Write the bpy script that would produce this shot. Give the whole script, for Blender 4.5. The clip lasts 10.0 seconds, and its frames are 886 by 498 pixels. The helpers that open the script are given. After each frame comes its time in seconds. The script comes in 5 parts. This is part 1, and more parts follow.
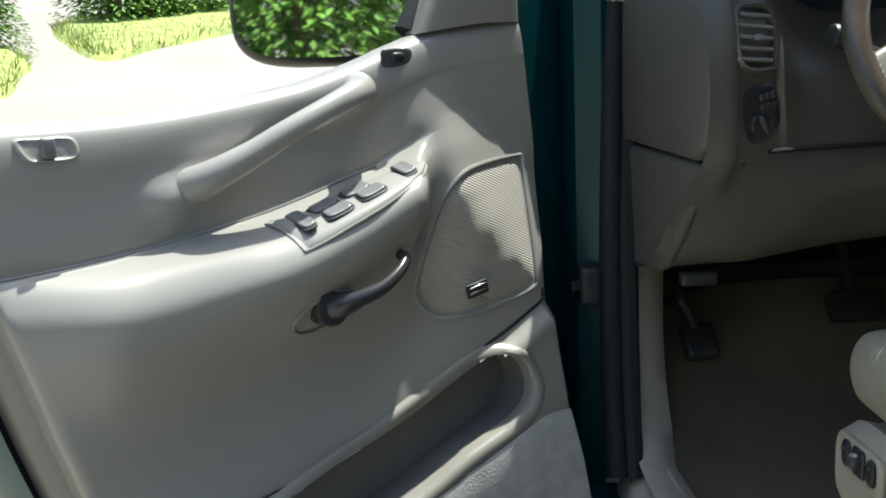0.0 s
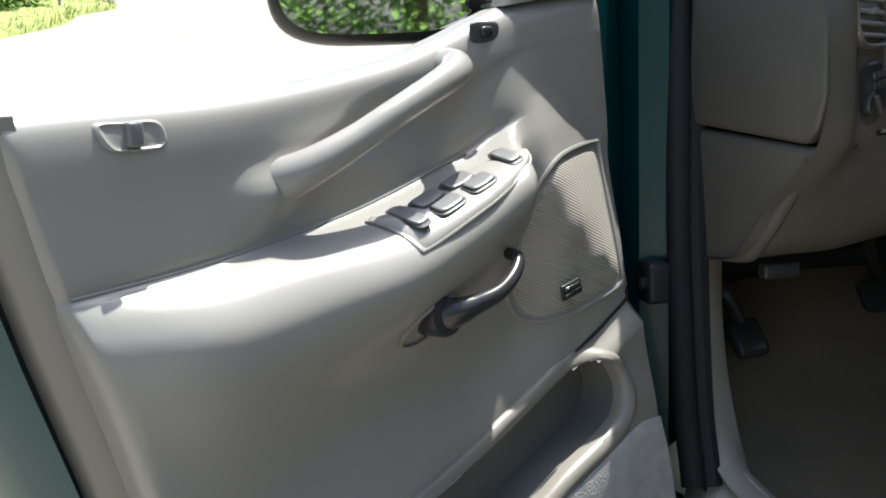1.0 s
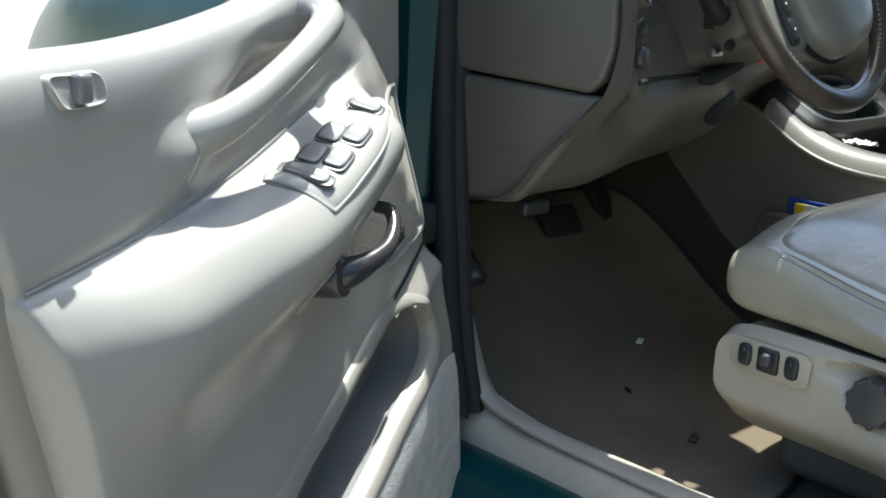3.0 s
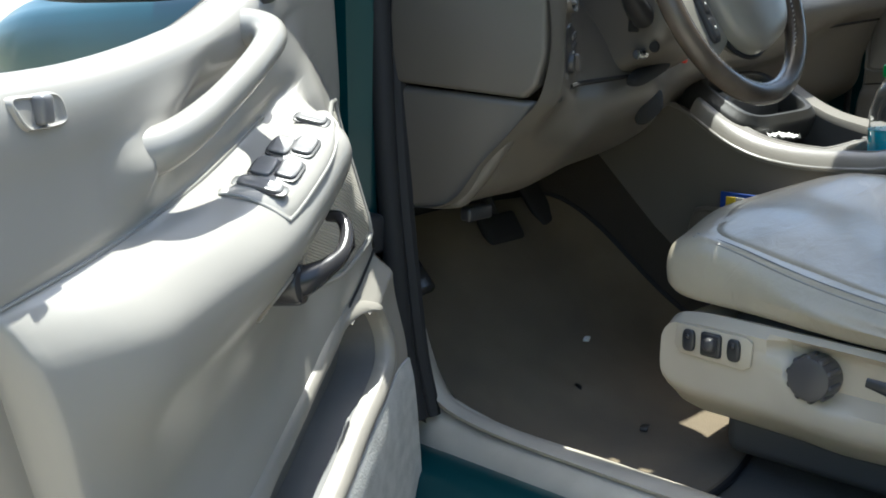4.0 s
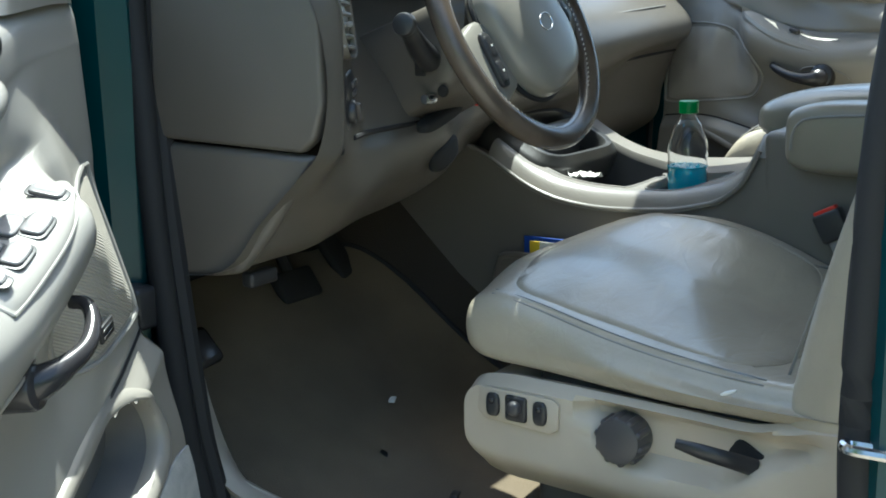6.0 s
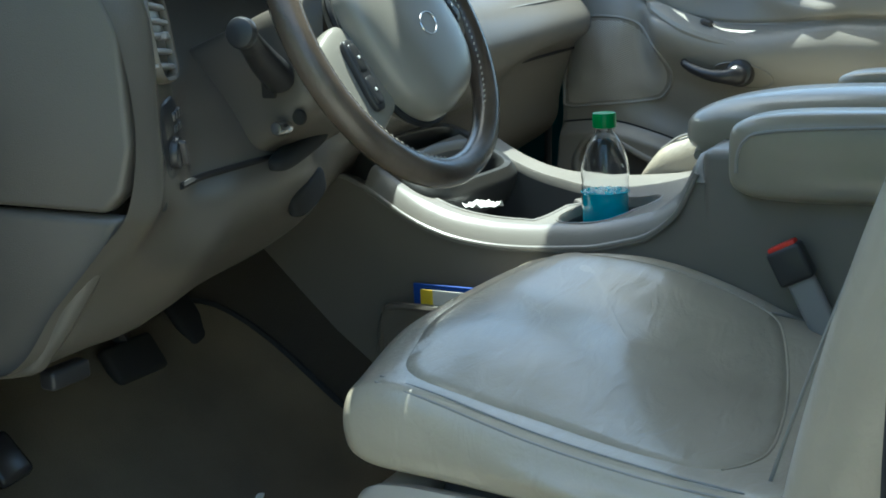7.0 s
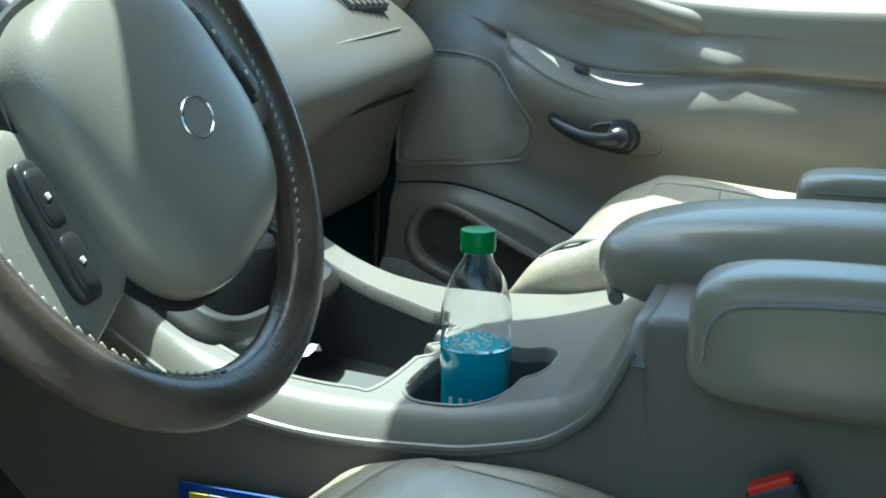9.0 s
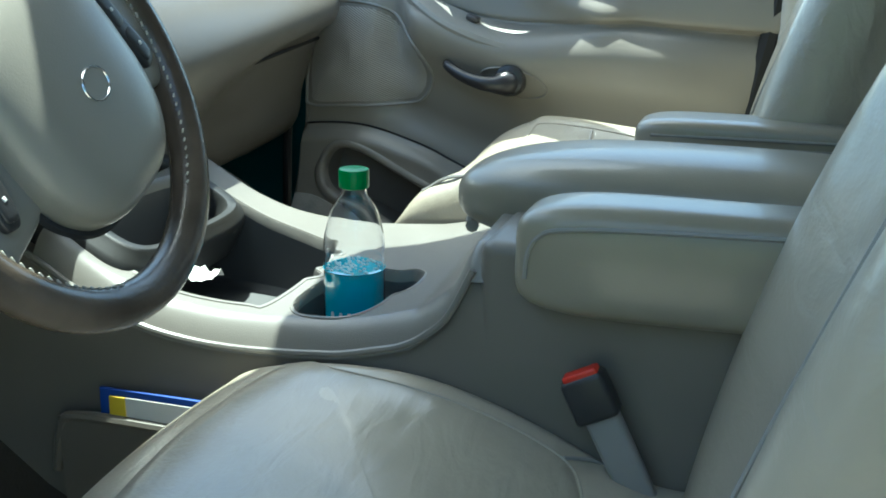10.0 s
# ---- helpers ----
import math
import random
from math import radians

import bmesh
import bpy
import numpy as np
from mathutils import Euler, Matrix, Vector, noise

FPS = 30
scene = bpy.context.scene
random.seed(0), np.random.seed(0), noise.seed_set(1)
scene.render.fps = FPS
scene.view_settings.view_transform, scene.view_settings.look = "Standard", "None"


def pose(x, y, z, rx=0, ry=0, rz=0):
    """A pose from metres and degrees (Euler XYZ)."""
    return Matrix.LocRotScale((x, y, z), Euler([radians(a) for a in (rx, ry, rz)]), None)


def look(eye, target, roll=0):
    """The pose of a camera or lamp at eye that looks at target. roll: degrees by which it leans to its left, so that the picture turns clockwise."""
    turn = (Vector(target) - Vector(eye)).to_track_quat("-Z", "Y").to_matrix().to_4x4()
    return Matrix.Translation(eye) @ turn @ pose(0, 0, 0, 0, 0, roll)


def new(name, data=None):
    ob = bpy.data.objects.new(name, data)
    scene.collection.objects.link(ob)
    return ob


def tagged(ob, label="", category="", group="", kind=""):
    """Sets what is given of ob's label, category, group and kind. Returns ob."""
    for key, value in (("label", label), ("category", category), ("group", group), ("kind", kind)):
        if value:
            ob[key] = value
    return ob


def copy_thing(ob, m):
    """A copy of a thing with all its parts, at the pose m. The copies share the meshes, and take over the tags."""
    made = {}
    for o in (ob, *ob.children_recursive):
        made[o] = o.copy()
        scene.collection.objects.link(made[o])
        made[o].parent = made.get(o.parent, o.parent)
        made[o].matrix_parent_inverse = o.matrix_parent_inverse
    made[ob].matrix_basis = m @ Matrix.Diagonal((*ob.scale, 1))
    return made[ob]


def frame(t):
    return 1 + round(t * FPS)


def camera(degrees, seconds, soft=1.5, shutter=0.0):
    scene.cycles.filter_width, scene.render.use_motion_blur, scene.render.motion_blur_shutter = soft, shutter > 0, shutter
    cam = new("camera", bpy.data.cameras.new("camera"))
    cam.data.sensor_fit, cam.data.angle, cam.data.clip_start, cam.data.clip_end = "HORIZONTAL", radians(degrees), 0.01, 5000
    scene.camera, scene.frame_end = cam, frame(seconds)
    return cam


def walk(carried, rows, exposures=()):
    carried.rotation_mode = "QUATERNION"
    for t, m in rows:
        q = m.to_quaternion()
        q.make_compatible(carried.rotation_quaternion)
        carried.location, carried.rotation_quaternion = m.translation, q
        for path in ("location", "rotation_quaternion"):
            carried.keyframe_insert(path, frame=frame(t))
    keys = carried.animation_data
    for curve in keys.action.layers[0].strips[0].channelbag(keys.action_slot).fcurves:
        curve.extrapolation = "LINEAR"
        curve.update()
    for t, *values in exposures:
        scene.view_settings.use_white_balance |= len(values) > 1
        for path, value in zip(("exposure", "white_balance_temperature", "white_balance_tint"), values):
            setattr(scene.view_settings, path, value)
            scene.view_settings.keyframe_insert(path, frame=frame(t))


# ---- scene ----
cam = camera(41.8, 10.0, soft=1.8)
PATH = [
    (0, (-1.121, -0.707, 1.26), (-1.028, 1.259, 0.908), -2.1),
    (0.5, (-1.306, -0.616, 1.243), (-1.029, 1.334, 0.893), -2.1),
    (1, (-1.449, -0.503, 1.237), (-1.0, 1.413, 0.88), -1.9),
    (1.5, (-1.563, -0.406, 1.253), (-0.91, 1.442, 0.856), -1.2),
    (2, (-1.687, -0.341, 1.264), (-0.758, 1.374, 0.822), 0.5),
    (2.5, (-1.8, -0.276, 1.244), (-0.609, 1.268, 0.797), 0.8),
    (3, (-1.852, -0.244, 1.274), (-0.528, 1.167, 0.768), 2.5),
    (4.5, (-1.904, -0.287, 1.255), (-0.453, 1.021, 0.824), -1.5),
    (5, (-1.907, -0.3, 1.256), (-0.404, 0.953, 0.843), -1.9),
    (5.5, (-1.872, -0.271, 1.263), (-0.305, 0.9, 0.851), -1.9),
    (5.7, (-1.836, -0.248, 1.271), (-0.249, 0.897, 0.857), -1.4),
    (6.8, (-1.515, -0.116, 1.281), (0.142, 0.916, 0.843), -2.7),
    (7, (-1.459, -0.049, 1.277), (0.242, 0.912, 0.846), -2.7),
    (7.5, (-1.288, 0.098, 1.286), (0.488, 0.915, 0.863), -2.2),
    (8, (-1.113, 0.196, 1.285), (0.697, 0.927, 0.85), -2.0),
    (8.5, (-0.972, 0.231, 1.301), (0.853, 0.958, 0.926), -0.2),
    (9, (-0.97, 0.204, 1.321), (0.867, 0.858, 0.875), 0.9),
    (9.5, (-1.045, 0.15, 1.334), (0.786, 0.747, 0.792), 0.8),
    (10, (-1.107, 0.088, 1.364), (0.733, 0.64, 0.807), 1.0),
]
import functools

from mathutils.bvhtree import BVHTree

EXPOSURES = [(0.0, 1.15, 6000, -1), (0.5, 1.25, 6250, 8), (1.0, 1.25, 6050, 5), (2.0, 1.1, 5850, 0), (2.6, 1.35, 5850, 1), (4.5, 1.7, 5950, 1), (5.7, 1.75, 5800, -3), (6.8, 1.8, 5550, -10), (8.0, 1.85, 5450, -15), (8.6, 1.75, 5300, -19), (10.0, 2.0, 5500, -14)]
walk(cam, [(t, look(eye, target, roll)) for t, eye, target, roll in PATH], EXPOSURES)

# ---- light ----
SUN = Vector((0.21, 0.155, 1.0)).normalized()
world = bpy.data.worlds.new("sky")
scene.world = world
world.use_nodes = True
wn = world.node_tree.nodes
wl = world.node_tree.links
sky = wn.new("ShaderNodeTexSky")
sky.sky_type = "NISHITA"
sky.sun_disc = False
sky.dust_density = 3.0
sky.ozone_density = 0.6
sky.sun_elevation = math.asin(SUN.z)
sky.sun_rotation = math.atan2(SUN.x, SUN.y)
wl.new(sky.outputs[0], wn["Background"].inputs[0])
wn["Background"].inputs[1].default_value = 0.13
sun_data = bpy.data.lights.new("sun", "SUN")
sun_data.energy, sun_data.angle, sun_data.color = 4.0, radians(0.6), (1.0, 0.94, 0.85)
sun = new("sun", sun_data)
sun.matrix_world = look(SUN * 30, (0, 0, 0))


# ---- materials ----
def material(name, color, rough=0.5, metal=0.0, bump=0.0, scale=200.0, vary=0.06, vscale=6.0, coat=0.0, sheen=0.0, grain="NOISE", spec=0.5):
    m = bpy.data.materials.new(name)
    m.use_nodes = True
    n, l = m.node_tree.nodes, m.node_tree.links
    b = n["Principled BSDF"]
    b.inputs["Roughness"].default_value = rough
    b.inputs["Metallic"].default_value = metal
    b.inputs["Coat Weight"].default_value = coat
    b.inputs["Coat Roughness"].default_value = 0.08
    b.inputs["Sheen Weight"].default_value = sheen
    b.inputs["Specular IOR Level"].default_value = spec
    co = n.new("ShaderNodeTexCoord")
    big = n.new("ShaderNodeTexNoise")
    big.inputs["Scale"].default_value = vscale
    big.inputs["Detail"].default_value = 5
    l.new(co.outputs["Object"], big.inputs["Vector"])
    ramp = n.new("ShaderNodeValToRGB")
    ramp.color_ramp.elements[0].position, ramp.color_ramp.elements[1].position = 0.3, 0.7
    ramp.color_ramp.elements[0].color = (*[c * (1 - vary) for c in color], 1)
    ramp.color_ramp.elements[1].color = (*[min(1, c * (1 + vary)) for c in color], 1)
    l.new(big.outputs[0], ramp.inputs[0])
    l.new(ramp.outputs[0], b.inputs["Base Color"])
    rr = n.new("ShaderNodeMapRange")
    spread = min(0.03, rough * 0.12)
    rr.inputs["To Min"].default_value, rr.inputs["To Max"].default_value = rough - spread, min(1, rough + spread)
    l.new(big.outputs[0], rr.inputs[0])
    l.new(rr.outputs[0], b.inputs["Roughness"])
    if bump:
        if grain == "VORONOI":
            fine = n.new("ShaderNodeTexVoronoi")
        else:
            fine = n.new("ShaderNodeTexNoise")
            fine.inputs["Detail"].default_value = 3
        fine.inputs["Scale"].default_value = scale
        l.new(co.outputs["Object"], fine.inputs["Vector"])
        bp = n.new("ShaderNodeBump")
        bp.inputs["Strength"].default_value = bump
        bp.inputs["Distance"].default_value = 0.001
        l.new(fine.outputs[0], bp.inputs["Height"])
        l.new(bp.outputs[0], b.inputs["Normal"])
    return m


# beige trim lowered to put deeper interior shade into its colour
TRIM = (0.25, 0.23, 0.20)
m_trim = material("grained_beige_plastic", TRIM, 0.34, bump=0.03, scale=900, vary=0.04)
m_trim_up = material("grained_grey_vinyl", (0.31, 0.293, 0.267), 0.26, vary=0.035)
# dash beige, lowered so the shade under the dash is in the colour
m_dash = material("shaded_dash_plastic", (0.115, 0.103, 0.087), 0.33, bump=0.3, scale=800, vary=0.05)
m_console = material("console_plastic", (0.19, 0.177, 0.156), 0.30, bump=0.25, scale=800, vary=0.05)
m_side = material("console_side_plastic", (0.160, 0.144, 0.120), 0.38, bump=0.25, scale=800, vary=0.06)
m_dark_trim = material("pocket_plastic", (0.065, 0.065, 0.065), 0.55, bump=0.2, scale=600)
m_leather = material("worn_leather", (0.40, 0.355, 0.272), 0.32, bump=0.10, scale=260, vary=0.10, vscale=9, grain="VORONOI")
def add_creases(m):
    n, l = m.node_tree.nodes, m.node_tree.links
    co = n.new("ShaderNodeTexCoord")
    mp = n.new("ShaderNodeMapping")
    mp.inputs["Scale"].default_value = (14, 34, 20)
    mp.inputs["Rotation"].default_value = (0, 0, radians(25))
    no = n.new("ShaderNodeTexNoise")
    no.inputs["Scale"].default_value = 1.0
    no.inputs["Detail"].default_value = 4
    no.inputs["Distortion"].default_value = 0.8
    l.new(co.outputs["Object"], mp.inputs[0])
    l.new(mp.outputs[0], no.inputs["Vector"])
    bp = n.new("ShaderNodeBump")
    bp.inputs["Strength"].default_value = 0.45
    bp.inputs["Distance"].default_value = 0.006
    l.new(no.outputs[0], bp.inputs["Height"])
    old = n["Principled BSDF"].inputs["Normal"].links[0].from_node
    l.new(bp.outputs[0], old.inputs["Normal"])
    n["Principled BSDF"].inputs["Coat Weight"].default_value = 0.5
    n["Principled BSDF"].inputs["Coat Roughness"].default_value = 0.24


add_creases(m_leather)
m_insert = material("insert_leather", (0.345, 0.31, 0.24), 0.33, bump=0.10, scale=260, vary=0.12, vscale=9, grain="VORONOI")
add_creases(m_insert)
m_arm = material("polished_leather", (0.285, 0.255, 0.195), 0.32, bump=0.06, scale=300, vary=0.12, vscale=7, coat=0.25, grain="VORONOI")
m_leather_edge = material("seam_leather", (0.26, 0.25, 0.23), 0.4, bump=0.3, scale=400)
m_dark_edge = material("recess_plastic", (0.27, 0.26, 0.25), 0.5, bump=0.2, scale=700)
m_black = material("black_plastic", (0.03, 0.03, 0.032), 0.38, bump=0.15, scale=600)
m_switch = material("switch_plastic", (0.075, 0.07, 0.07), 0.35, bump=0.1, scale=600)
m_rocker = material("rocker_plastic", (0.17, 0.165, 0.165), 0.30, bump=0.1, scale=600)
m_rubber = material("black_rubber", (0.014, 0.014, 0.015), 0.75, bump=0.2, scale=300)
m_handle = material("dark_handle", (0.036, 0.034, 0.036), 0.25, vary=0.1)
m_teal = material("teal_paint", (0.002, 0.046, 0.055), 0.32, metal=0.15, coat=0.12, vary=0.1)
m_carpet = material("dirty_carpet", (0.034, 0.027, 0.019), 0.95, bump=1.0, scale=350, vary=0.25, vscale=7, sheen=0.3)
m_mat = material("floor_mat", (0.120, 0.090, 0.054), 0.95, bump=1.0, scale=450, vary=0.32, vscale=5, sheen=0.2)
m_sill = material("scuffed_sill_plastic", (0.42, 0.38, 0.315), 0.42, bump=0.1, scale=300, vary=0.12, vscale=12)
m_cover = material("tan_cover_plastic", (0.50, 0.435, 0.34), 0.36, bump=0.12, scale=500, vary=0.10, vscale=8)
# pocket grey, darkened to stand in for the shadow under its top edge
m_pocket_shaded = material("shaded_grey_pocket_plastic", (0.135, 0.13, 0.125), 0.6, bump=0.3, scale=500, vary=0.12, vscale=12)
m_fuzz = material("grey_carpet_cloth", (0.44, 0.43, 0.41), 0.95, bump=1.0, scale=300, vary=0.15, vscale=40)
# near-black for black parts, and for shade painted into gaps and hollows
m_void = material("black_and_cavity_shade", (0.02, 0.02, 0.02), 0.9)
m_headliner = material("headliner", (0.5, 0.48, 0.44), 0.95, bump=0.4, scale=300)
m_chrome = material("steel", (0.6, 0.6, 0.6), 0.2, metal=1.0)
m_red = material("red_plastic", (0.65, 0.03, 0.015), 0.35)
m_green = material("green_cap_plastic", (0.0, 0.23, 0.045), 0.35)
m_white = material("white_paper", (0.75, 0.74, 0.70), 0.8, bump=0.3, scale=90)
m_yellow = material("yellow_paper", (0.75, 0.55, 0.03), 0.6)
m_blue = material("blue_card", (0.02, 0.07, 0.35), 0.5)
m_road = material("pale_asphalt", (0.285, 0.255, 0.21), 0.9, bump=0.8, scale=60, vary=0.12, vscale=0.5)
m_grass = material("grass", (0.29, 0.33, 0.09), 0.9, vary=0.4, vscale=3)
m_leaf = material("conifer_leaves", (0.13, 0.25, 0.03), 0.7, vary=0.5, vscale=2)
m_bark = material("bark", (0.10, 0.075, 0.05), 0.9, bump=1.0, scale=20)
m_foam = material("foam", (0.62, 0.78, 0.80), 0.3, vary=0.1)
m_tint = material("tinted_glass", (0.012, 0.014, 0.014), 0.05, vary=0.0)
m_mirror = material("mirror_glass", (0.72, 0.74, 0.72), 0.022, metal=1.0, vary=0.0)


def clear(name, color, rough=0.02, ior=1.45):
    m = material(name, color, rough, vary=0.0)
    b = m.node_tree.nodes["Principled BSDF"]
    b.inputs["Transmission Weight"].default_value = 1.0
    b.inputs["IOR"].default_value = ior
    return m


m_pet = clear("clear_plastic", (0.98, 0.99, 1.0), 0.02, 1.35)
m_drink = clear("blue_drink", (0.05, 0.66, 0.86), 0.03, 1.33)
m_drink.node_tree.nodes["Principled BSDF"].inputs["Transmission Weight"].default_value = 0.30


# ---- mesh tools ----
def catmull(pts, n, closed=False):
    """n points along a smooth curve through pts."""
    p = np.asarray(pts, float)
    k = len(p)
    span = k if closed else k - 1
    s = np.linspace(0, span, n, endpoint=not closed)
    i = np.minimum(s.astype(int), span - 1)
    f = (s - i).reshape((-1,) + (1,) * (p.ndim - 1))
    if closed:
        a, b, c, d = (p[(i + j) % k] for j in (-1, 0, 1, 2))
    else:
        q = np.concatenate([[2 * p[0] - p[1]], p, [2 * p[-1] - p[-2]]])
        a, b, c, d = (q[i + j] for j in range(4))
    return 0.5 * (2 * b + (c - a) * f + (2 * a - 5 * b + 4 * c - d) * f * f + (3 * b - a - 3 * c + d) * f ** 3)


def curve1(xs, ys):
    """A smooth function through knots."""
    xs, ys = np.asarray(xs, float), np.asarray(ys, float)

    def f(x):
        t = np.interp(x, xs, np.arange(len(xs)))
        i = int(min(max(int(t), 0), len(xs) - 2))
        s = t - i
        b, c = ys[i], ys[i + 1]
        mb = (ys[i + 1] - ys[i - 1]) / 2 if i > 0 else c - b
        mc = (ys[i + 2] - ys[i]) / 2 if i + 2 < len(ys) else c - b
        h = s * s * (3 - 2 * s)
        return float(b * (1 - h) + c * h + mb * (s ** 3 - 2 * s * s + s) + mc * (s ** 3 - s * s))
    return f


def smooth(a, b, x):
    t = min(max((x - a) / (b - a), 0.0), 1.0)
    return t * t * (3 - 2 * t)


def sheet(P, close_u=False, close_v=False, caps=False):
    """A bmesh of quads over a grid of points P[i][j]."""
    P = np.asarray(P, float)
    nu, nv = P.shape[:2]
    bm = bmesh.new()
    vs = [[bm.verts.new(P[i, j]) for j in range(nv)] for i in range(nu)]
    for i in range(nu if close_u else nu - 1):
        for j in range(nv if close_v else nv - 1):
            a, b = vs[i], vs[(i + 1) % nu]
            k = (j + 1) % nv
            bm.faces.new((a[j], b[j], b[k], a[k]))
    if caps:
        for row in (vs[0], vs[-1]):
            bm.faces.new(row)
    bmesh.ops.recalc_face_normals(bm, faces=bm.faces)
    return bm


def solid(P, offset):
    """A sheet over P thickened by the vector offset (or grid of vectors)."""
    P = np.asarray(P, float)
    Q = P + np.asarray(offset, float)
    nu, nv = P.shape[:2]
    bm = bmesh.new()
    A = [[bm.verts.new(P[i, j]) for j in range(nv)] for i in range(nu)]
    B = [[bm.verts.new(Q[i, j]) for j in range(nv)] for i in range(nu)]
    for i in range(nu - 1):
        for j in range(nv - 1):
            bm.faces.new((A[i][j], A[i + 1][j], A[i + 1][j + 1], A[i][j + 1]))
            bm.faces.new((B[i][j], B[i][j + 1], B[i + 1][j + 1], B[i + 1][j]))
    rim = [(i, 0) for i in range(nu)] + [(nu - 1, j) for j in range(1, nv)] + [(i, nv - 1) for i in range(nu - 2, -1, -1)] + [(0, j) for j in range(nv - 2, 0, -1)]
    for (a, b), (c, d) in zip(rim, rim[1:] + rim[:1]):
        bm.faces.new((A[a][b], B[a][b], B[c][d], A[c][d]))
    bmesh.ops.recalc_face_normals(bm, faces=bm.faces)
    return bm


def tube(pts, radius, n=24, seg=10, flat=1.0, up=(0, 0, 1), closed=False):
    """A round bar along a smooth curve; radius is a number or one per knot."""
    c = catmull(pts, n, closed)
    r = np.full(n, radius, float) if np.isscalar(radius) else np.interp(np.linspace(0, 1, n), np.linspace(0, 1, len(radius)), radius)
    rows = []
    for i in range(n):
        a, b = (c[i - 1], c[(i + 1) % n]) if closed else (c[max(i - 1, 0)], c[min(i + 1, n - 1)])
        t = Vector(b - a).normalized()
        s = t.cross(Vector(up))
        s = s.normalized() if s.length > 1e-4 else Vector((1, 0, 0))
        q = s.cross(t)
        rows.append([c[i] + r[i] * (math.cos(k) * np.array(s) * flat + math.sin(k) * np.array(q)) for k in np.linspace(0, 2 * math.pi, seg, endpoint=False)])
    return sheet(rows, close_u=closed, close_v=True, caps=not closed)


def box(size, at=(0, 0, 0), bevel=0.005, seg=3, turn=None):
    bm = bmesh.new()
    bmesh.ops.create_cube(bm, size=1)
    bmesh.ops.scale(bm, vec=size, verts=bm.verts)
    if bevel:
        bmesh.ops.bevel(bm, geom=bm.edges[:], offset=bevel, segments=seg, profile=0.5, affect="EDGES")
    bmesh.ops.transform(bm, matrix=Matrix.Translation(at) @ (turn.to_4x4() if turn else Matrix()), verts=bm.verts)
    return bm


def pillow(size, at=(0, 0, 0), e1=0.45, e2=0.45, nu=28, nv=40, turn=None, warp=None):
    """A soft block: a superellipsoid of half-sizes size."""
    def p(c, e):
        return math.copysign(abs(c) ** e, c)
    rows = []
    m = turn.to_3x3() if turn else Matrix.Identity(3)
    for a in np.linspace(-math.pi / 2 + 1e-3, math.pi / 2 - 1e-3, nu):
        row = []
        for b in np.linspace(-math.pi, math.pi, nv, endpoint=False):
            v = Vector((p(math.cos(a), e1) * p(math.cos(b), e2), p(math.cos(a), e1) * p(math.sin(b), e2), p(math.sin(a), e1)))
            if warp:
                v = Vector(warp(v))
            v = m @ Vector((v.x * size[0], v.y * size[1], v.z * size[2])) + Vector(at)
            row.append(tuple(v))
        rows.append(row)
    return sheet(rows, close_v=True, caps=True)


def plate(outline, depth, bevel=0.003, axis="w", at=0.0, seg=2):
    """A flat piece: an outline in two coordinates, made thick. axis w: outline in (x, z), thick along y; x: in (y, z); z: in (x, y)."""
    bm = bmesh.new()
    make = {"w": lambda p: (p[0], at, p[1]), "x": lambda p: (at, p[0], p[1]), "z": lambda p: (p[0], p[1], at)}[axis]
    f = bm.faces.new([bm.verts.new(make(p)) for p in outline])
    r = bmesh.ops.extrude_face_region(bm, geom=[f])
    d = {"w": (0, depth, 0), "x": (depth, 0, 0), "z": (0, 0, depth)}[axis]
    bmesh.ops.translate(bm, vec=d, verts=[g for g in r["geom"] if isinstance(g, bmesh.types.BMVert)])
    bmesh.ops.recalc_face_normals(bm, faces=bm.faces)
    if bevel:
        bmesh.ops.bevel(bm, geom=bm.edges[:], offset=bevel, segments=seg, profile=0.5, affect="EDGES", clamp_overlap=True)
    return bm


def disc(radius, depth, at, normal, n=28, bevel=0.002, taper=1.0):
    bm = bmesh.new()
    bmesh.ops.create_cone(bm, cap_ends=True, segments=n, radius1=radius, radius2=radius * taper, depth=depth)
    if bevel:
        bmesh.ops.bevel(bm, geom=[e for e in bm.edges if len(e.link_faces) == 2 and e.calc_face_angle() > 0.6], offset=bevel, segments=2, affect="EDGES", profile=0.5)
    q = Vector((0, 0, 1)).rotation_difference(Vector(normal)).to_matrix().to_4x4()
    bmesh.ops.transform(bm, matrix=Matrix.Translation(at) @ q, verts=bm.verts)
    return bm


def loft(rings, n_ring=40, n_along=24, caps=True):
    """Skin over closed rings of knots, rounded both ways."""
    R = [catmull(r, n_ring, True) for r in rings]
    R = np.array(R)
    P = catmull(R, n_along)
    return sheet(P, close_v=True, caps=caps)


def skin(rows, nu=40, nv=40):
    """A smooth surface through rows of knots, as a grid of points."""
    R = np.array([catmull(r, nv) for r in rows])
    return catmull(R, nu)


def part(name, bm, mat, parent=None, label="", flat=False):
    me = bpy.data.meshes.new(name)
    bm.to_mesh(me)
    bm.free()
    me.materials.append(mat)
    if not flat:
        me.shade_smooth()
        me.set_sharp_from_angle(angle=radians(40))
    ob = new(name, me)
    ob.parent = parent
    return tagged(ob, label)


def drape(tree, pts, up=(0, 0, 1), lift=0.0):
    """Points moved along -up until they lie on a surface."""
    u = Vector(up).normalized()
    out = []
    for p in pts:
        hit = tree.ray_cast(Vector(p) + u * .5, -u)[0]
        out.append(np.array((hit if hit else Vector(p)) + u * lift))
    return out


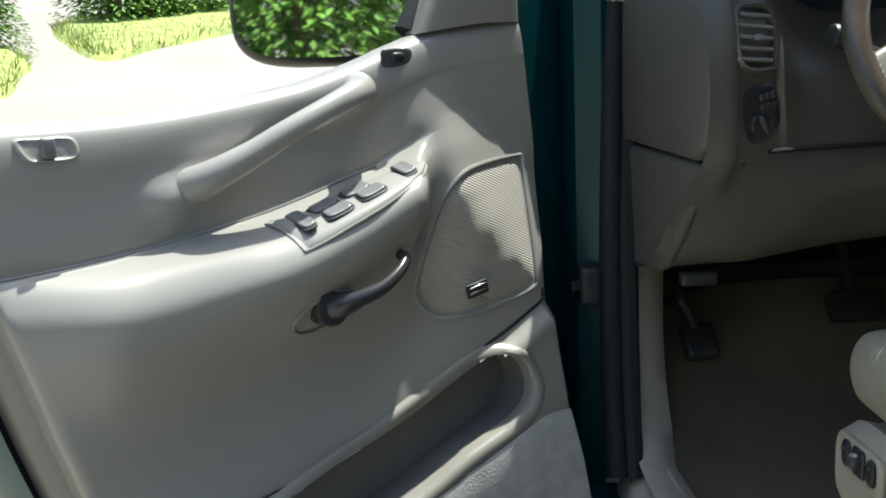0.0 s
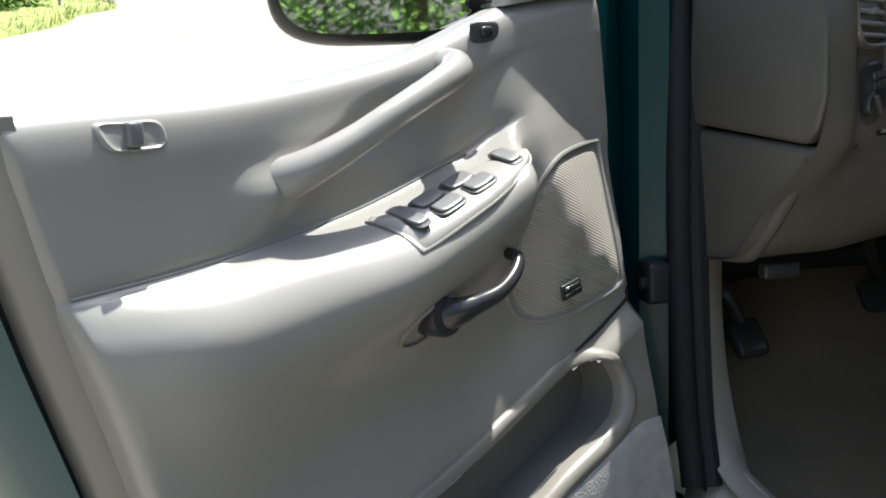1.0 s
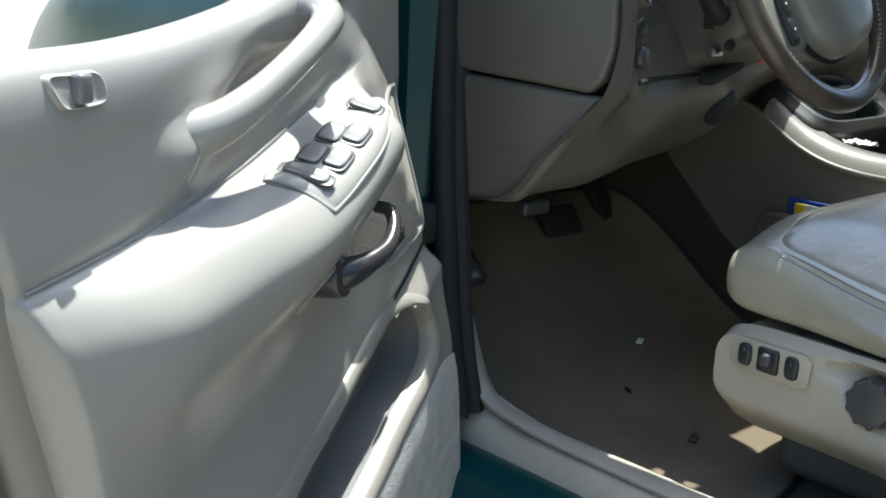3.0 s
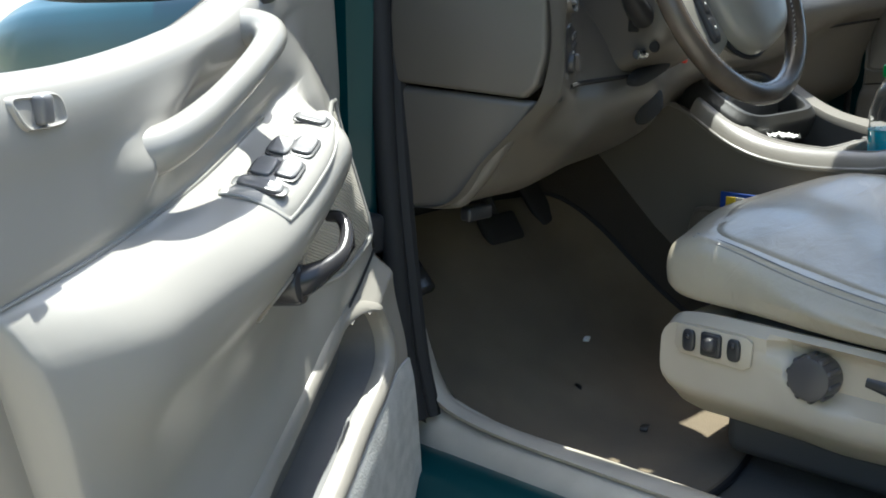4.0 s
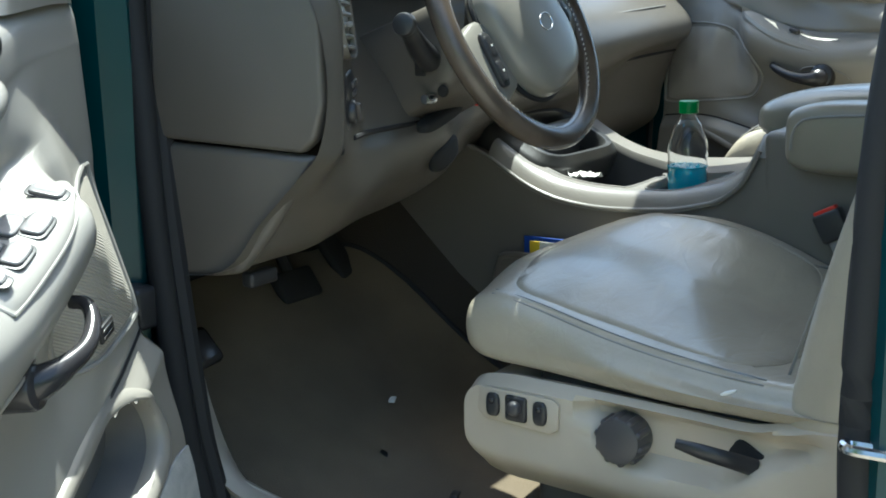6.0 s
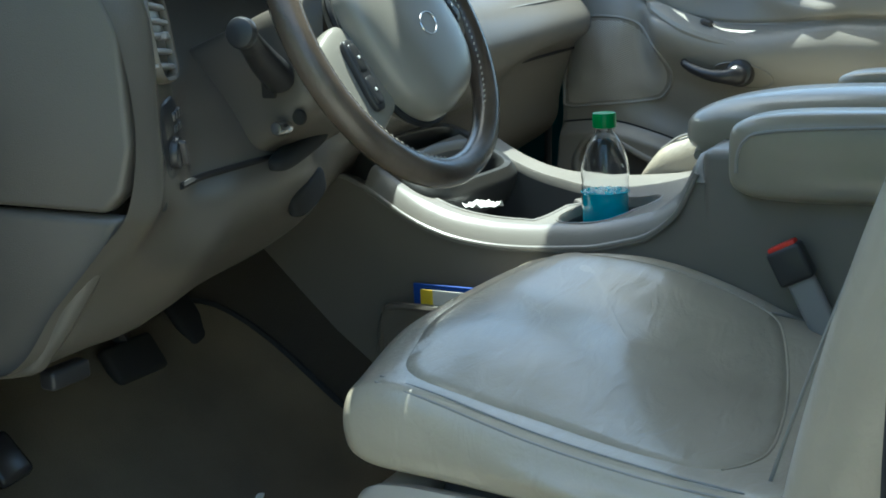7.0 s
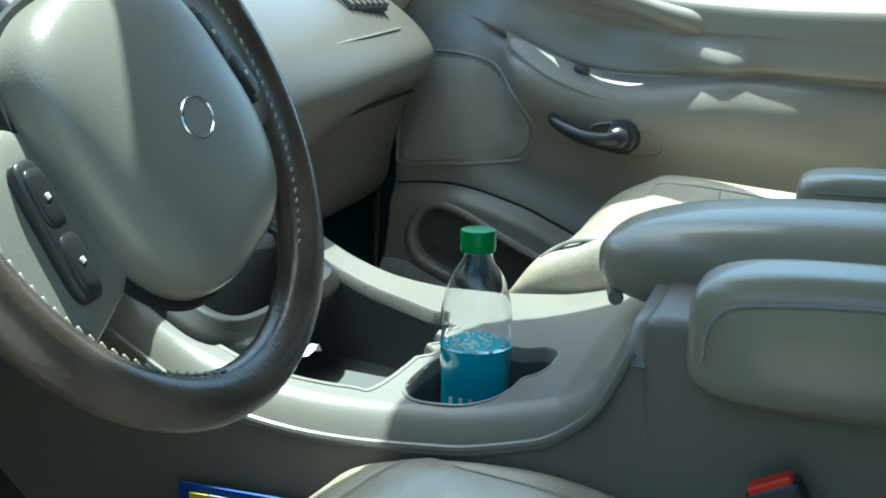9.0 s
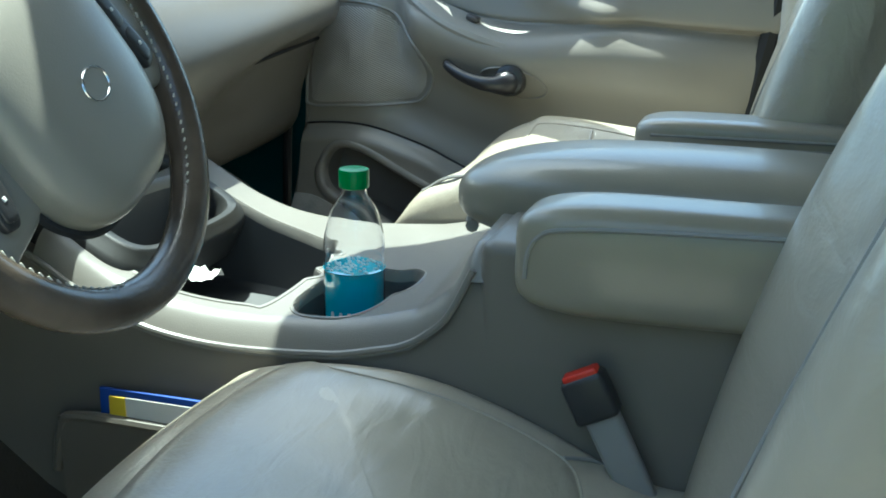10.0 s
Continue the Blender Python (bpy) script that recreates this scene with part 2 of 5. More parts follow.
def thing(name, m, label, category, group="", kind=""):
    ob = new(name)
    ob.matrix_world = m
    ob.empty_display_size = 0.1
    return tagged(ob, label, category, group, kind)


def flip(bm, sgn):
    """Mirror for the far door: the lengthwise coordinate turned round."""
    if sgn < 0:
        bmesh.ops.scale(bm, vec=(-1, 1, 1), verts=bm.verts)
        bmesh.ops.reverse_faces(bm, faces=bm.faces)
    return bm


# ---- doors ----
z_top = curve1([0, .12, .24, .284, .36, .431, .545, .652, .795, .90], [1.30, 1.29, 1.276, 1.262, 1.236, 1.215, 1.198, 1.189, 1.187, 1.183])
FAR = [0.0]   # 1 while the far door is built
far_lift = curve1([0, .30, .38, .45, .54, .64, .90], [0, .0, .004, .012, .030, .052, .056])
z_seam_near = curve1([0, .2, .258, .342, .491, .651, .813, .90], [1.18, 1.165, 1.149, 1.108, 1.065, 1.037, 1.023, 1.015])
z_crest_near = curve1([0, .25, .308, .4, .505, .637, .8, .90], [1.16, 1.14, 1.118, 1.076, 1.036, 1.014, 1.008, 1.005])
u_rear = curve1([.45, .70, .84, 1.03, 1.19, 1.3], [.66, .70, .745, .80, .838, .85])
u_front = curve1([.46, .614, .70, .775, .87, .937, 1.0, 1.10, 1.18, 1.26, 1.32], [.062, .078, .094, .112, .118, .122, .112, .103, .110, .118, .125])


low_seam_near = curve1([-.05, .08, .127, .179, .239, .332, .418, .50, .60, .75, .95], [.995, .940, .916, .887, .858, .812, .777, .747, .714, .668, .61])


low_seam_far = curve1([-.05, .06, .15, .225, .30, .378, .50, .60, .75, .95], [.875, .884, .896, .897, .880, .850, .790, .742, .68, .61])


def z_seam(u):
    return z_seam_near(u) + FAR[0] * far_lift(u)


def z_crest(u):
    return z_crest_near(u) + FAR[0] * far_lift(u)


def low_seam(u):
    return low_seam_far(u) if FAR[0] else low_seam_near(u)


def front_face_w(u, z):
    """The front end of the trim: a bulging lower plane folded back along a slanting crease."""
    d = .733 * (.254 - u) + .680 * (z - 1.084)
    return max(0.0, .048 - .45 * max(0.0, d)) * smooth(1.24, 1.12, z)


def door_profile(u):
    """Knots (w, z) of the inner skin at a distance u from the hinge, from the sill of the window down."""
    a = smooth(.262, .335, u) * (1 - .20 * smooth(.52, .68, u) - .65 * smooth(.66, .83, u))
    f = 1 - smooth(.225, .315, u)
    zt, zs, zc = z_top(u), z_seam(u), z_crest(u)
    dish = 0.012 * math.exp(-((u - .47) / .12) ** 2)
    h = smooth(.50, .70, u)
    pts = [(-.045, zt - .006), (-.024, zt + .001), (-.004, zt - .012), (.002 - dish * .4, zt - .045), (.000 - dish, (zt + zs) / 2), (.004 - dish * .6, zs + .022), (.002, zs + .004)]
    a *= 1 - .20 * FAR[0]
    pts = [(w + .026 * FAR[0], z) for w, z in pts]
    pts += [(.002 + (.030 - .004 * h) * a, zs - .006 * a - .003 * h), (.004 + (.058 - .006 * h) * a, (zs + zc) / 2 - .004 - .006 * h), (.008 + (.073 - .004 * h) * a, zc - .012 - .010 * h)]
    pts += [(.010 + (.076 - .004 * h) * a, zc - .034 - .012 * h), (.010 + .066 * a, zc - .066 - .016 * h), (.014 + .036 * a, zc - .115 - .020 * h)]
    # raised bed of the switch plate
    sw = smooth(.26, .33, u) * (1 - smooth(.45, .60, u))
    for i, dw, dz in ((7, .002, .000), (8, .006, -.002), (9, .013, -.004), (10, .013, -.006), (11, .009, -.006)):
        pts[i] = (pts[i][0] + dw * sw, pts[i][1] + dz * sw)
    zl = zc - .16 - .025 * h
    end = min(low_seam(u) - .012, zl - .02)
    for k, w in ((0, .024), (.25, .022), (.5, .028), (.75, .040), (1, .047)):
        pts.append((w - .014 * smooth(.62, .80, u) * k + .010 * a * (1 - k), zl + (end - zl) * k))
    # the front end is one plain, slightly swelling face
    pts = [(w * (1 - f) + f * (w if i < 3 else front_face_w(u, z)), z) for i, (w, z) in enumerate(pts)]
    return pts


@functools.lru_cache(maxsize=None)
def door_line(u, n):
    return catmull(door_profile(u), n)


def door_skin(u, z):
    """w of the inner skin at (u, z)."""
    p = door_line(round(float(u), 3), 90)
    q = p[35:][::-1]
    return float(np.interp(z, q[:, 1], q[:, 0]))


TRIM_GRID = []


def build_trim(door, sgn, mat_up, extra=0.0):
    rows = []
    for s in np.linspace(0, 1, 70):
        line = door_line(round(0.02 + .80 * s, 3), 80)
        row = []
        for w, z in line:
            a, b = u_front(z), u_rear(z)
            u = a + (b - a) * s
            row.append((u, w, z))
        rows.append(row)
    # second pass: the profile belongs to the true u
    out = []
    for s, row in zip(np.linspace(0, 1, 70), rows):
        new_row = []
        for j, (u, w, z) in enumerate(row):
            q = door_line(round(float(u), 3), 80)[j]
            new_row.append((u_front(q[1]) + (u_rear(q[1]) - u_front(q[1])) * s, q[0], q[1]))
        out.append(new_row)
    for k in range(1, 5):
        out.append([(u + .004 * k, w * (1 - k * k / 16) - .016 * k * k / 16, z) for u, w, z in new_row])
    first = out[0]
    out = [[(u - .003 - .001 * k, w * (1 - k * k / 16) - .016 * k * k / 16, z) for u, w, z in first] for k in range(4, 0, -1)] + out
    # the panel swells up into the foot of the pull handle, and is scooped out under its upper end
    for row in out:
        for j, (u, w, z) in enumerate(row):
            k = min(max((.600 - u) / .17, 0.0), 1.0)
            line = 1.096 + .085 * k
            lift = .020 * (1 - k) * math.exp(-((z - line) / .026) ** 2) * smooth(.655, .59, u) * smooth(.42, .47, u)
            lift -= .012 * math.exp(-((u - .44) / .06) ** 2 - ((z - 1.150) / .030) ** 2)
            row[j] = (u, w + lift, z)
    P = np.array(out)
    TRIM_GRID[:] = [[tuple(p) for p in row] for row in P] if sgn > 0 else TRIM_GRID
    P[:, :, 0] += extra * np.clip((P[:, :, 0] - .5) / .3, 0, 1)
    skin_ob = part("trim_panel", flip(solid(P, (0, -.012, 0)), sgn), mat_up, door, "moulded grey-beige vinyl trim with a swept armrest")
    # crease between the upper panel and the armrest
    line = [(u, .0025, z_seam(u) + .004) for u in np.linspace(.34, .80, 14)]
    part("seam", flip(tube(line, .0016, 60, 6), sgn), m_leather_edge, door)
    return skin_ob




def lower_w(u, z):
    """The lower panel swells out below its seam."""
    d = low_seam(u) - z
    return .050 + .024 * smooth(-.002, .026, d) + .016 * smooth(.03, .14, d) - .02 * smooth(.62, .80, u)


def build_lower(door, sgn):
    """The lower panel with its slanting map pocket and carpeted foot."""
    opening = [(.200, .862), (.176, .850), (.164, .820), (.174, .792), (.203, .772), (.271, .743), (.340, .708), (.44, .668), (.55, .632), (.64, .615), (.675, .640), (.63, .686), (.55, .718), (.439, .763), (.372, .790), (.301, .823), (.240, .853)]
    o = catmull([(u, 0, z) for u, z in opening], 110, True)
    cen = o.mean(axis=0)
    # face with the pocket left open
    bm = bmesh.new()
    nu, nv = 120, 90
    grid = {}
    for i in range(nu):
        for j in range(nv):
            u = .05 + .72 * i / (nu - 1)
            top = low_seam(u)
            z = .46 + (top - .46) * j / (nv - 1)
            u = max(u, u_front(z) + .004)
            grid[i, j] = (u, lower_w(u, z), z)
    vert = {}
    for i in range(nu - 1):
        for j in range(nv - 1):
            q = [(i, j), (i + 1, j), (i + 1, j + 1), (i, j + 1)]
            c = np.mean([grid[k] for k in q], axis=0)
            if grid[q[0]][0] == grid[q[1]][0] and grid[q[2]][0] == grid[q[3]][0]:
                continue
            if inside(c[0], c[2], [(p[0], p[2]) for p in o]):
                continue
            for k in q:
                if k not in vert:
                    vert[k] = bm.verts.new(grid[k])
            bm.faces.new([vert[k] for k in q])
    bmesh.ops.recalc_face_normals(bm, faces=bm.faces)
    lower = part("lower_panel", flip(bm, sgn), m_trim, door)
    front = [[(u_front(z) + .006, lower_w(u_front(z), z), z), (u_front(z) - .001, lower_w(u_front(z), z) - .006, z), (u_front(z) - .004, lower_w(u_front(z), z) - .03, z), (u_front(z) - .002, -.012, z)] for z in np.linspace(.46, .918, 24)]
    part("panel_return", flip(sheet(front), sgn), m_trim, lower)
    # rounded lip and the hollow behind it
    rings = []
    for d, h in ((-.003, -.018), (-.003, -.006), (-.001, .000), (.003, .0035), (.008, .0042), (.013, .003), (.017, -.001), (.019, -.008)):
        ring = []
        for i in range(len(o)):
            t = o[(i + 1) % len(o)] - o[i - 1]
            nrm = np.array((-t[2], 0, t[0]))
            nrm = nrm / max(np.linalg.norm(nrm), 1e-6)
            if nrm @ (o[i] - cen) < 0:
                nrm = -nrm
            up_edge = smooth(-.2, .5, nrm[2])
            q = o[i] + nrm * d * (1 - .25 * up_edge)
            q[1] = lower_w(q[0], q[2]) + h
            ring.append(q)
        rings.append(ring)
    part("pocket_rim", flip(sheet(rings, close_v=True), sgn), m_trim, door, "pale rounded lip round the map pocket")
    # hollow of the pocket, with part of its shade in the colour
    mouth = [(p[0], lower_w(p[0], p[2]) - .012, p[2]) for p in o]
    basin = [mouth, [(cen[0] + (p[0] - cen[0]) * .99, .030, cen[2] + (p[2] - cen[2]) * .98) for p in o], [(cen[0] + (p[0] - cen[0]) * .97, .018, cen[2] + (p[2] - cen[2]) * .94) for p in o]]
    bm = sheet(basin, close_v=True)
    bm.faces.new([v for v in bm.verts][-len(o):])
    part("map_pocket", flip(bm, sgn), m_pocket_shaded, door, "grey empty map pocket, darkened for its shade")
    us = np.linspace(.09, .74, 40)
    line = [(max(u, u_front(low_seam(u)) + .004), .0495 - .014 * smooth(.62, .8, u), low_seam(u) + .002) for u in us]
    part("panel_gap", flip(tube(line, .0018, 60, 6), sgn), m_rubber, door)
    carpet_top = curve1([.05, .14, .18, .25, .29, .44, .55, .66, .72], [.772, .778, .764, .733, .713, .645, .608, .580, .56])
    foot = []
    for s in np.linspace(0, 1, 40):
        row = []
        for k in np.linspace(0, 1, 14):
            u0 = .062 + .64 * s
            z = .46 + (carpet_top(u0) - .46) * k
            u = max(u0, u_front(z) + .002 + .001 * s)
            row.append((u, lower_w(u, z) + .0065 - .004 * smooth(.9, 1.0, k), z))
        foot.append(row)
    part("carpet_strip", flip(solid(foot, (0, -.012, 0)), sgn), m_fuzz, door, "worn grey carpet along the door foot")


def inside(x, y, loop):
    c = False
    n = len(loop)
    for i in range(n):
        x1, y1 = loop[i][0], loop[i][1]
        x2, y2 = loop[i - 1][0], loop[i - 1][1]
        if (y1 > y) != (y2 > y) and x < (x2 - x1) * (y - y1) / (y2 - y1) + x1:
            c = not c
    return c


def build_speaker(door, sgn, mat, outline=None):
    outline = outline or [(.250, 1.086), (.215, 1.102), (.135, 1.108), (.121, 1.100), (.126, 1.03), (.132, .960), (.137, .940), (.190, .925), (.255, .915), (.285, .920), (.308, .948), (.300, .985), (.275, 1.04)]
    o = catmull([(u, 0, z) for u, z in outline], 120, True)
    cu, cz = o[:, 0].mean(), o[:, 2].mean()
    rows = []
    for k in np.linspace(0.003, 1, 30):
        rows.append([(u, door_skin(max(u, .02), z) + .005 * (1 - k ** 10) - .003, z) for u, z in ((cu + (p[0] - cu) * k, cz + (p[2] - cz) * k) for p in o)])
    sp = part("speaker_grille", flip(sheet(rows, close_v=True, caps=False), sgn), mat, door, "beige woven-look speaker grille")
    part("grille_edge", flip(tube([(p[0], door_skin(max(p[0], .02), p[2]) + .001, p[2]) for p in o[::3]], .0028, 80, 6, closed=True), sgn), m_leather_edge, sp)
    return sp


def grille_material():
    m = material("speaker_mesh", (0.40, 0.37, 0.32), 0.7, vary=0.05)
    n, l = m.node_tree.nodes, m.node_tree.links
    co = n.new("ShaderNodeTexCoord")
    mp = n.new("ShaderNodeMapping")
    mp.inputs["Rotation"].default_value = (0, radians(25), 0)
    wv = n.new("ShaderNodeTexWave")
    wv.inputs["Scale"].default_value = 95
    wv.bands_direction = "Z"
    l.new(co.outputs["Object"], mp.inputs[0])
    l.new(mp.outputs[0], wv.inputs[0])
    bp = n.new("ShaderNodeBump")
    bp.inputs["Strength"].default_value = 0.9
    bp.inputs["Distance"].default_value = 0.0015
    l.new(wv.outputs[0], bp.inputs["Height"])
    l.new(bp.outputs[0], n["Principled BSDF"].inputs["Normal"])
    return m


m_pod = material("pod_plastic", (0.035, 0.035, 0.037), 0.30, bump=0.1, scale=600)
m_grille = grille_material()


def build_pull(door, sgn, mat, du=0.0, rise=0.0):
    pts = [(.588, -.030, 1.100), (.580, -.008, 1.106), (.567, .010, 1.113), (.545, .024, 1.125), (.508, .035, 1.144), (.468, .043, 1.166), (.42, .043, 1.187), (.386, .036, 1.200), (.364, .018, 1.206), (.354, -.010, 1.206)]
    pts = [(u + du, w, z + rise * (u - .354)) for u, w, z in pts]
    part("pull_handle", flip(tube(pts, [.027, .024, .0210, .0182, .0158, .0148, .0150, .0162, .018, .022], 60, 20, up=(0, 1, 0)), sgn), mat, door, "curved grey pull handle")


def build_lever(door, sgn, far=False):
    knots = [(.446, .066, .958), (.438, .088, .965), (.420, .102, .973), (.395, .110, .983), (.370, .106, .998), (.354, .094, 1.010), (.352, .078, 1.012)]
    radii = [.021, .0155, .0105, .0085, .0075, .007, .0065]
    bu, bz = .447, .960
    if far:
        knots = [(.492, .072, .990), (.486, .092, .990), (.468, .104, .989), (.440, .106, .993), (.412, .100, 1.002), (.390, .088, 1.012), (.384, .076, 1.015)]
        radii = [.024, .021, .0135, .011, .0095, .008, .007]
        bu, bz = .492, .993
    lever = part("inner_handle", flip(tube(knots, radii, 40, 14, up=(0, 1, 0)), sgn), m_handle, door, "dark grey lever handle")
    part("boss", flip(disc(.021 + .004 * far, .04, (bu, .069 + .005 * far, bz), (0, 1, .1), bevel=.006), sgn), m_handle, lever)
    ring = [(bu + .003 + (.038 + .016 * far) * math.cos(a), bz - .006 + .024 * math.sin(a) - .010 * math.cos(a)) for a in np.linspace(0, 2 * math.pi, 24, endpoint=False)]
    pts = [(u, door_skin(u, z) + .002, z) for u, z in ring]
    part("handle_bezel", flip(tube(pts, .002, 60, 6, closed=True), sgn), m_trim, door)


DOOR_H = Vector((-.833, .886, 0))
door_m = Matrix(((-.884, .467, 0, DOOR_H.x), (-.467, -.884, 0, DOOR_H.y), (0, 0, 1, 0), (0, 0, 0, 1)))
door = thing("driver_door", door_m, "open teal car door with grey-beige inner trim, armrest and controls", "car door")
build_trim(door, 1, m_trim_up)
build_lower(door, 1)
speaker = build_speaker(door, 1, m_grille)
build_pull(door, 1, m_trim_up)
build_lever(door, 1)

# painted shell behind the trim, with its shut faces
shell = []
for k in np.linspace(0, 1, 24):
    z0 = .42 + .77 * k
    bulge = .05 * math.sin((z0 - .3) / 1.1 * math.pi)
    a, b = u_front(z0), u_rear(z0)
    row = [(a - .015, -.012), (a - .03, -.05), (a - .035, -.12 - bulge * .3), (.3, -.17 - bulge), (b - .1, -.18 - bulge), (b + .075, -.185 - bulge * .6), (b + .090, -.165), (b + .075, -.06), (b + .048, -.018)]
    shell.append([(u, w, .42 + (z_top(u) - .030 - .06 * smooth(-.10, -.17, w) - .42) * k) for u, w in row])
part("door_shell", sheet(shell, close_v=False), m_teal, door, "glossy teal painted door shell")
rim = [[(u_rear(z) - .006, -.004, z), (u_rear(z) + .012, -.006, z), (u_rear(z) + .034, -.016, z), (u_rear(z) + .046, -.030, z)] for z in np.linspace(.45, 1.186, 24)]
part("shut_face", solid(rim, (0, -.012, 0)), m_trim, door, "beige rear edge of the door")
part("door_seal", tube([(u_rear(z) + .052, -.04, z) for z in np.linspace(.45, 1.18, 10)], .009, 40, 8), m_rubber, door)
part("front_seal", tube([(u_front(z) - .018, -.030, z) for z in np.linspace(.45, 1.40, 10)], .012, 40, 8), m_rubber, door)
belt = [(u, -.060, z_top(u) - .016) for u in np.linspace(.25, .88, 12)]
part("belt_seal", tube(belt, .008, 50, 8), m_rubber, door)
part("latch_hole", disc(.013, .012, (.805, -.10, .80), (1, .1, 0)), m_black, door)
front_face = [[(u_front(z) - .002, -.006, z), (u_front(z) - .022, -.012, z), (u_front(z) * .55 - .02, -.035, z), (u_front(z) * .3 - .055, -.075, z), (u_front(z) * .3 - .07, -.12, z)] for z in np.linspace(.42, 1.34, 16)]
part("hinge_face", solid(front_face, (0, -.01, 0)), m_teal, door, "teal front edge of the door")
part("check_arm", box((.10, .008, .014), (-.005, .005, .918), .002), m_black, door, "door check arm")
# corner piece under the mirror and window frame root
sail = [[(.262 - .02 * k, -.03, 1.270 + .05 * k), (.258 - .02 * k, -.004, 1.272 + .05 * k), (.18, .002, 1.281 + .045 * k), (.124, .000, 1.282 + .045 * k), (.112, -.02, 1.282 + .045 * k)] for k in np.linspace(0, 1, 5)]
part("corner_trim", solid(skin(sail, 12, 20), (0, -.02, 0)), m_trim, door)
part("window_frame", tube([(.255, -.05, 1.27), (.20, -.055, 1.36), (.12, -.06, 1.48), (.10, -.06, 1.54)], .022, 24, 10), m_rubber, door)

# switch plate on the armrest
back = catmull([(.502, .022, 1.053), (.45, .026, 1.076), (.40, .030, 1.098), (.345, .034, 1.124), (.304, .050, 1.147)], 24)
front = catmull([(.480, .088, 1.036), (.43, .092, 1.058), (.37, .091, 1.088), (.320, .078, 1.122), (.301, .060, 1.138)], 24)


arm_tree = BVHTree.FromBMesh(solid(TRIM_GRID, (0, -.012, 0)))


def plate_plan(s, r):
    i = s * 23
    k = int(min(i, 22))
    f = i - k
    a = back[k] * (1 - f) + back[k + 1] * f
    b = front[k] * (1 - f) + front[k + 1] * f
    return a * (1 - r) + b * r


def plate_terms(s, r):
    return [1, s, s * s, s ** 3, r, r * r, s * r, s * s * r, s * r * r]


# smooth top of the plate, a low-order surface through the armrest below it
terms, tops = [], []
for s_ in np.linspace(0, 1, 16):
    for r_ in np.linspace(.2, .9, 8):
        p = plate_plan(s_, r_)
        hit = arm_tree.ray_cast(Vector((p[0], p[1], 1.22)), Vector((0, 0, -1)))[0]
        if hit is not None and abs(hit.z - p[2]) < .03:
            terms.append(plate_terms(s_, r_))
            tops.append(hit.z)
plate_fit = np.linalg.lstsq(np.array(terms), np.array(tops), rcond=None)[0]


def on_plate(s, r, h=0.0):
    p = plate_plan(s, r)
    return Vector((p[0], p[1], float(np.dot(plate_terms(s, min(1, max(0, r))), plate_fit)) + h))


rows = []
for i in range(24):
    a, b = back[i], front[i]
    lift = .0045 if 0 < i < 23 else -.004
    row = [on_plate(i / 23, -.02, -.006)] + [on_plate(i / 23, r, lift - .003) for r in (0,)] + [on_plate(i / 23, r, lift) for r in np.linspace(.04, .96, 10)] + [on_plate(i / 23, 1, lift - .003), on_plate(i / 23, 1.02, -.006)]
    rows.append(row)
switch_plate = part("switch_plate", sheet(rows), m_trim_up, door, "raised plate with dark window switches")
part("plate_gap", tube([on_plate(i / 23, 1.03, .000) for i in range(0, 24, 2)] + [on_plate(1, r, .0) for r in (.8, .5, .2)], .0016, 60, 6), m_leather_edge, switch_plate)
part("plate_gap", tube([on_plate(0, r, .0005) for r in np.linspace(.08, 1.03, 8)], .0016, 40, 6), m_leather_edge, switch_plate)
along = (on_plate(.6, .5) - on_plate(.3, .5)).normalized()
across = (on_plate(.5, .7) - on_plate(.5, .3)).normalized()
normal = along.cross(across)
normal = normal if normal.z > 0 else -normal
plate_turn = Matrix((along, normal.cross(along), normal)).transposed()


def rocker(s, r, lx, ly, name="window_switch"):
    c = on_plate(s, r, .0052)
    part("switch_well", pillow((lx * 1.20, ly * 1.24, .0016), on_plate(s, r, .0042), .4, .5, 8, 20, plate_turn), m_black, switch_plate)
    bm = pillow((lx, ly, .0034), c, .45, .45, 12, 20, plate_turn, warp=lambda v: (v.x, v.y, v.z + .5 * v.x * v.x))
    return part(name, bm, m_rocker, switch_plate)


rocker(.12, .47, .0085, .025)
for s, r in ((.30, .28), (.30, .63), (.50, .26), (.50, .61)):
    rocker(s, r, .0165, .0120)
rocker(.78, .45, .009, .018, "lock_switch")

# mirror control, lock pin and maker's plate
part("mirror_switch", pillow((.009, .005, .006), (.302, .000, 1.243), .6, .6, 12, 20), m_black, door)
part("mirror_switch_base", pillow((.022, .003, .012), (.302, -.003, 1.242), .4, .6, 12, 20), m_switch, door)
lock_loop = catmull([(.762, 0, 1.173), (.735, 0, 1.174), (.706, 0, 1.173), (.699, 0, 1.160), (.704, 0, 1.151), (.735, 0, 1.150), (.752, 0, 1.153)], 48, True)
lc = lock_loop.mean(axis=0)
rows = []
for k, h in ((.02, .001), (.6, .001), (.80, .001), (.88, .002), (.95, .0035), (1.02, .003), (1.10, -.001)):
    row = []
    for p in lock_loop:
        q = lc + (p - lc) * k
        hit = arm_tree.ray_cast(Vector((q[0], .3, q[2])), Vector((0, -1, 0)))[0]
        row.append((q[0], (hit.y if hit is not None else -.01) + h, q[2]))
    rows.append(row)
part("lock_recess", sheet(rows, close_v=True), m_trim_up, door, "shallow lock button recess")
part("lock_button", box((.015, .012, .022), (.730, .004, 1.164), .003), m_rocker, door)
badge = part("badge", box((.032, .004, .018), (.232, .0565, .950), .001, turn=Euler((0, radians(12), 0)).to_matrix()), m_black, speaker)
for k in range(2):
    part("badge_bar", box((.024, .002, .003), (.232, .0590, .954 - .007 * k), .0005, turn=Euler((0, radians(12), 0)).to_matrix()), m_chrome, badge)

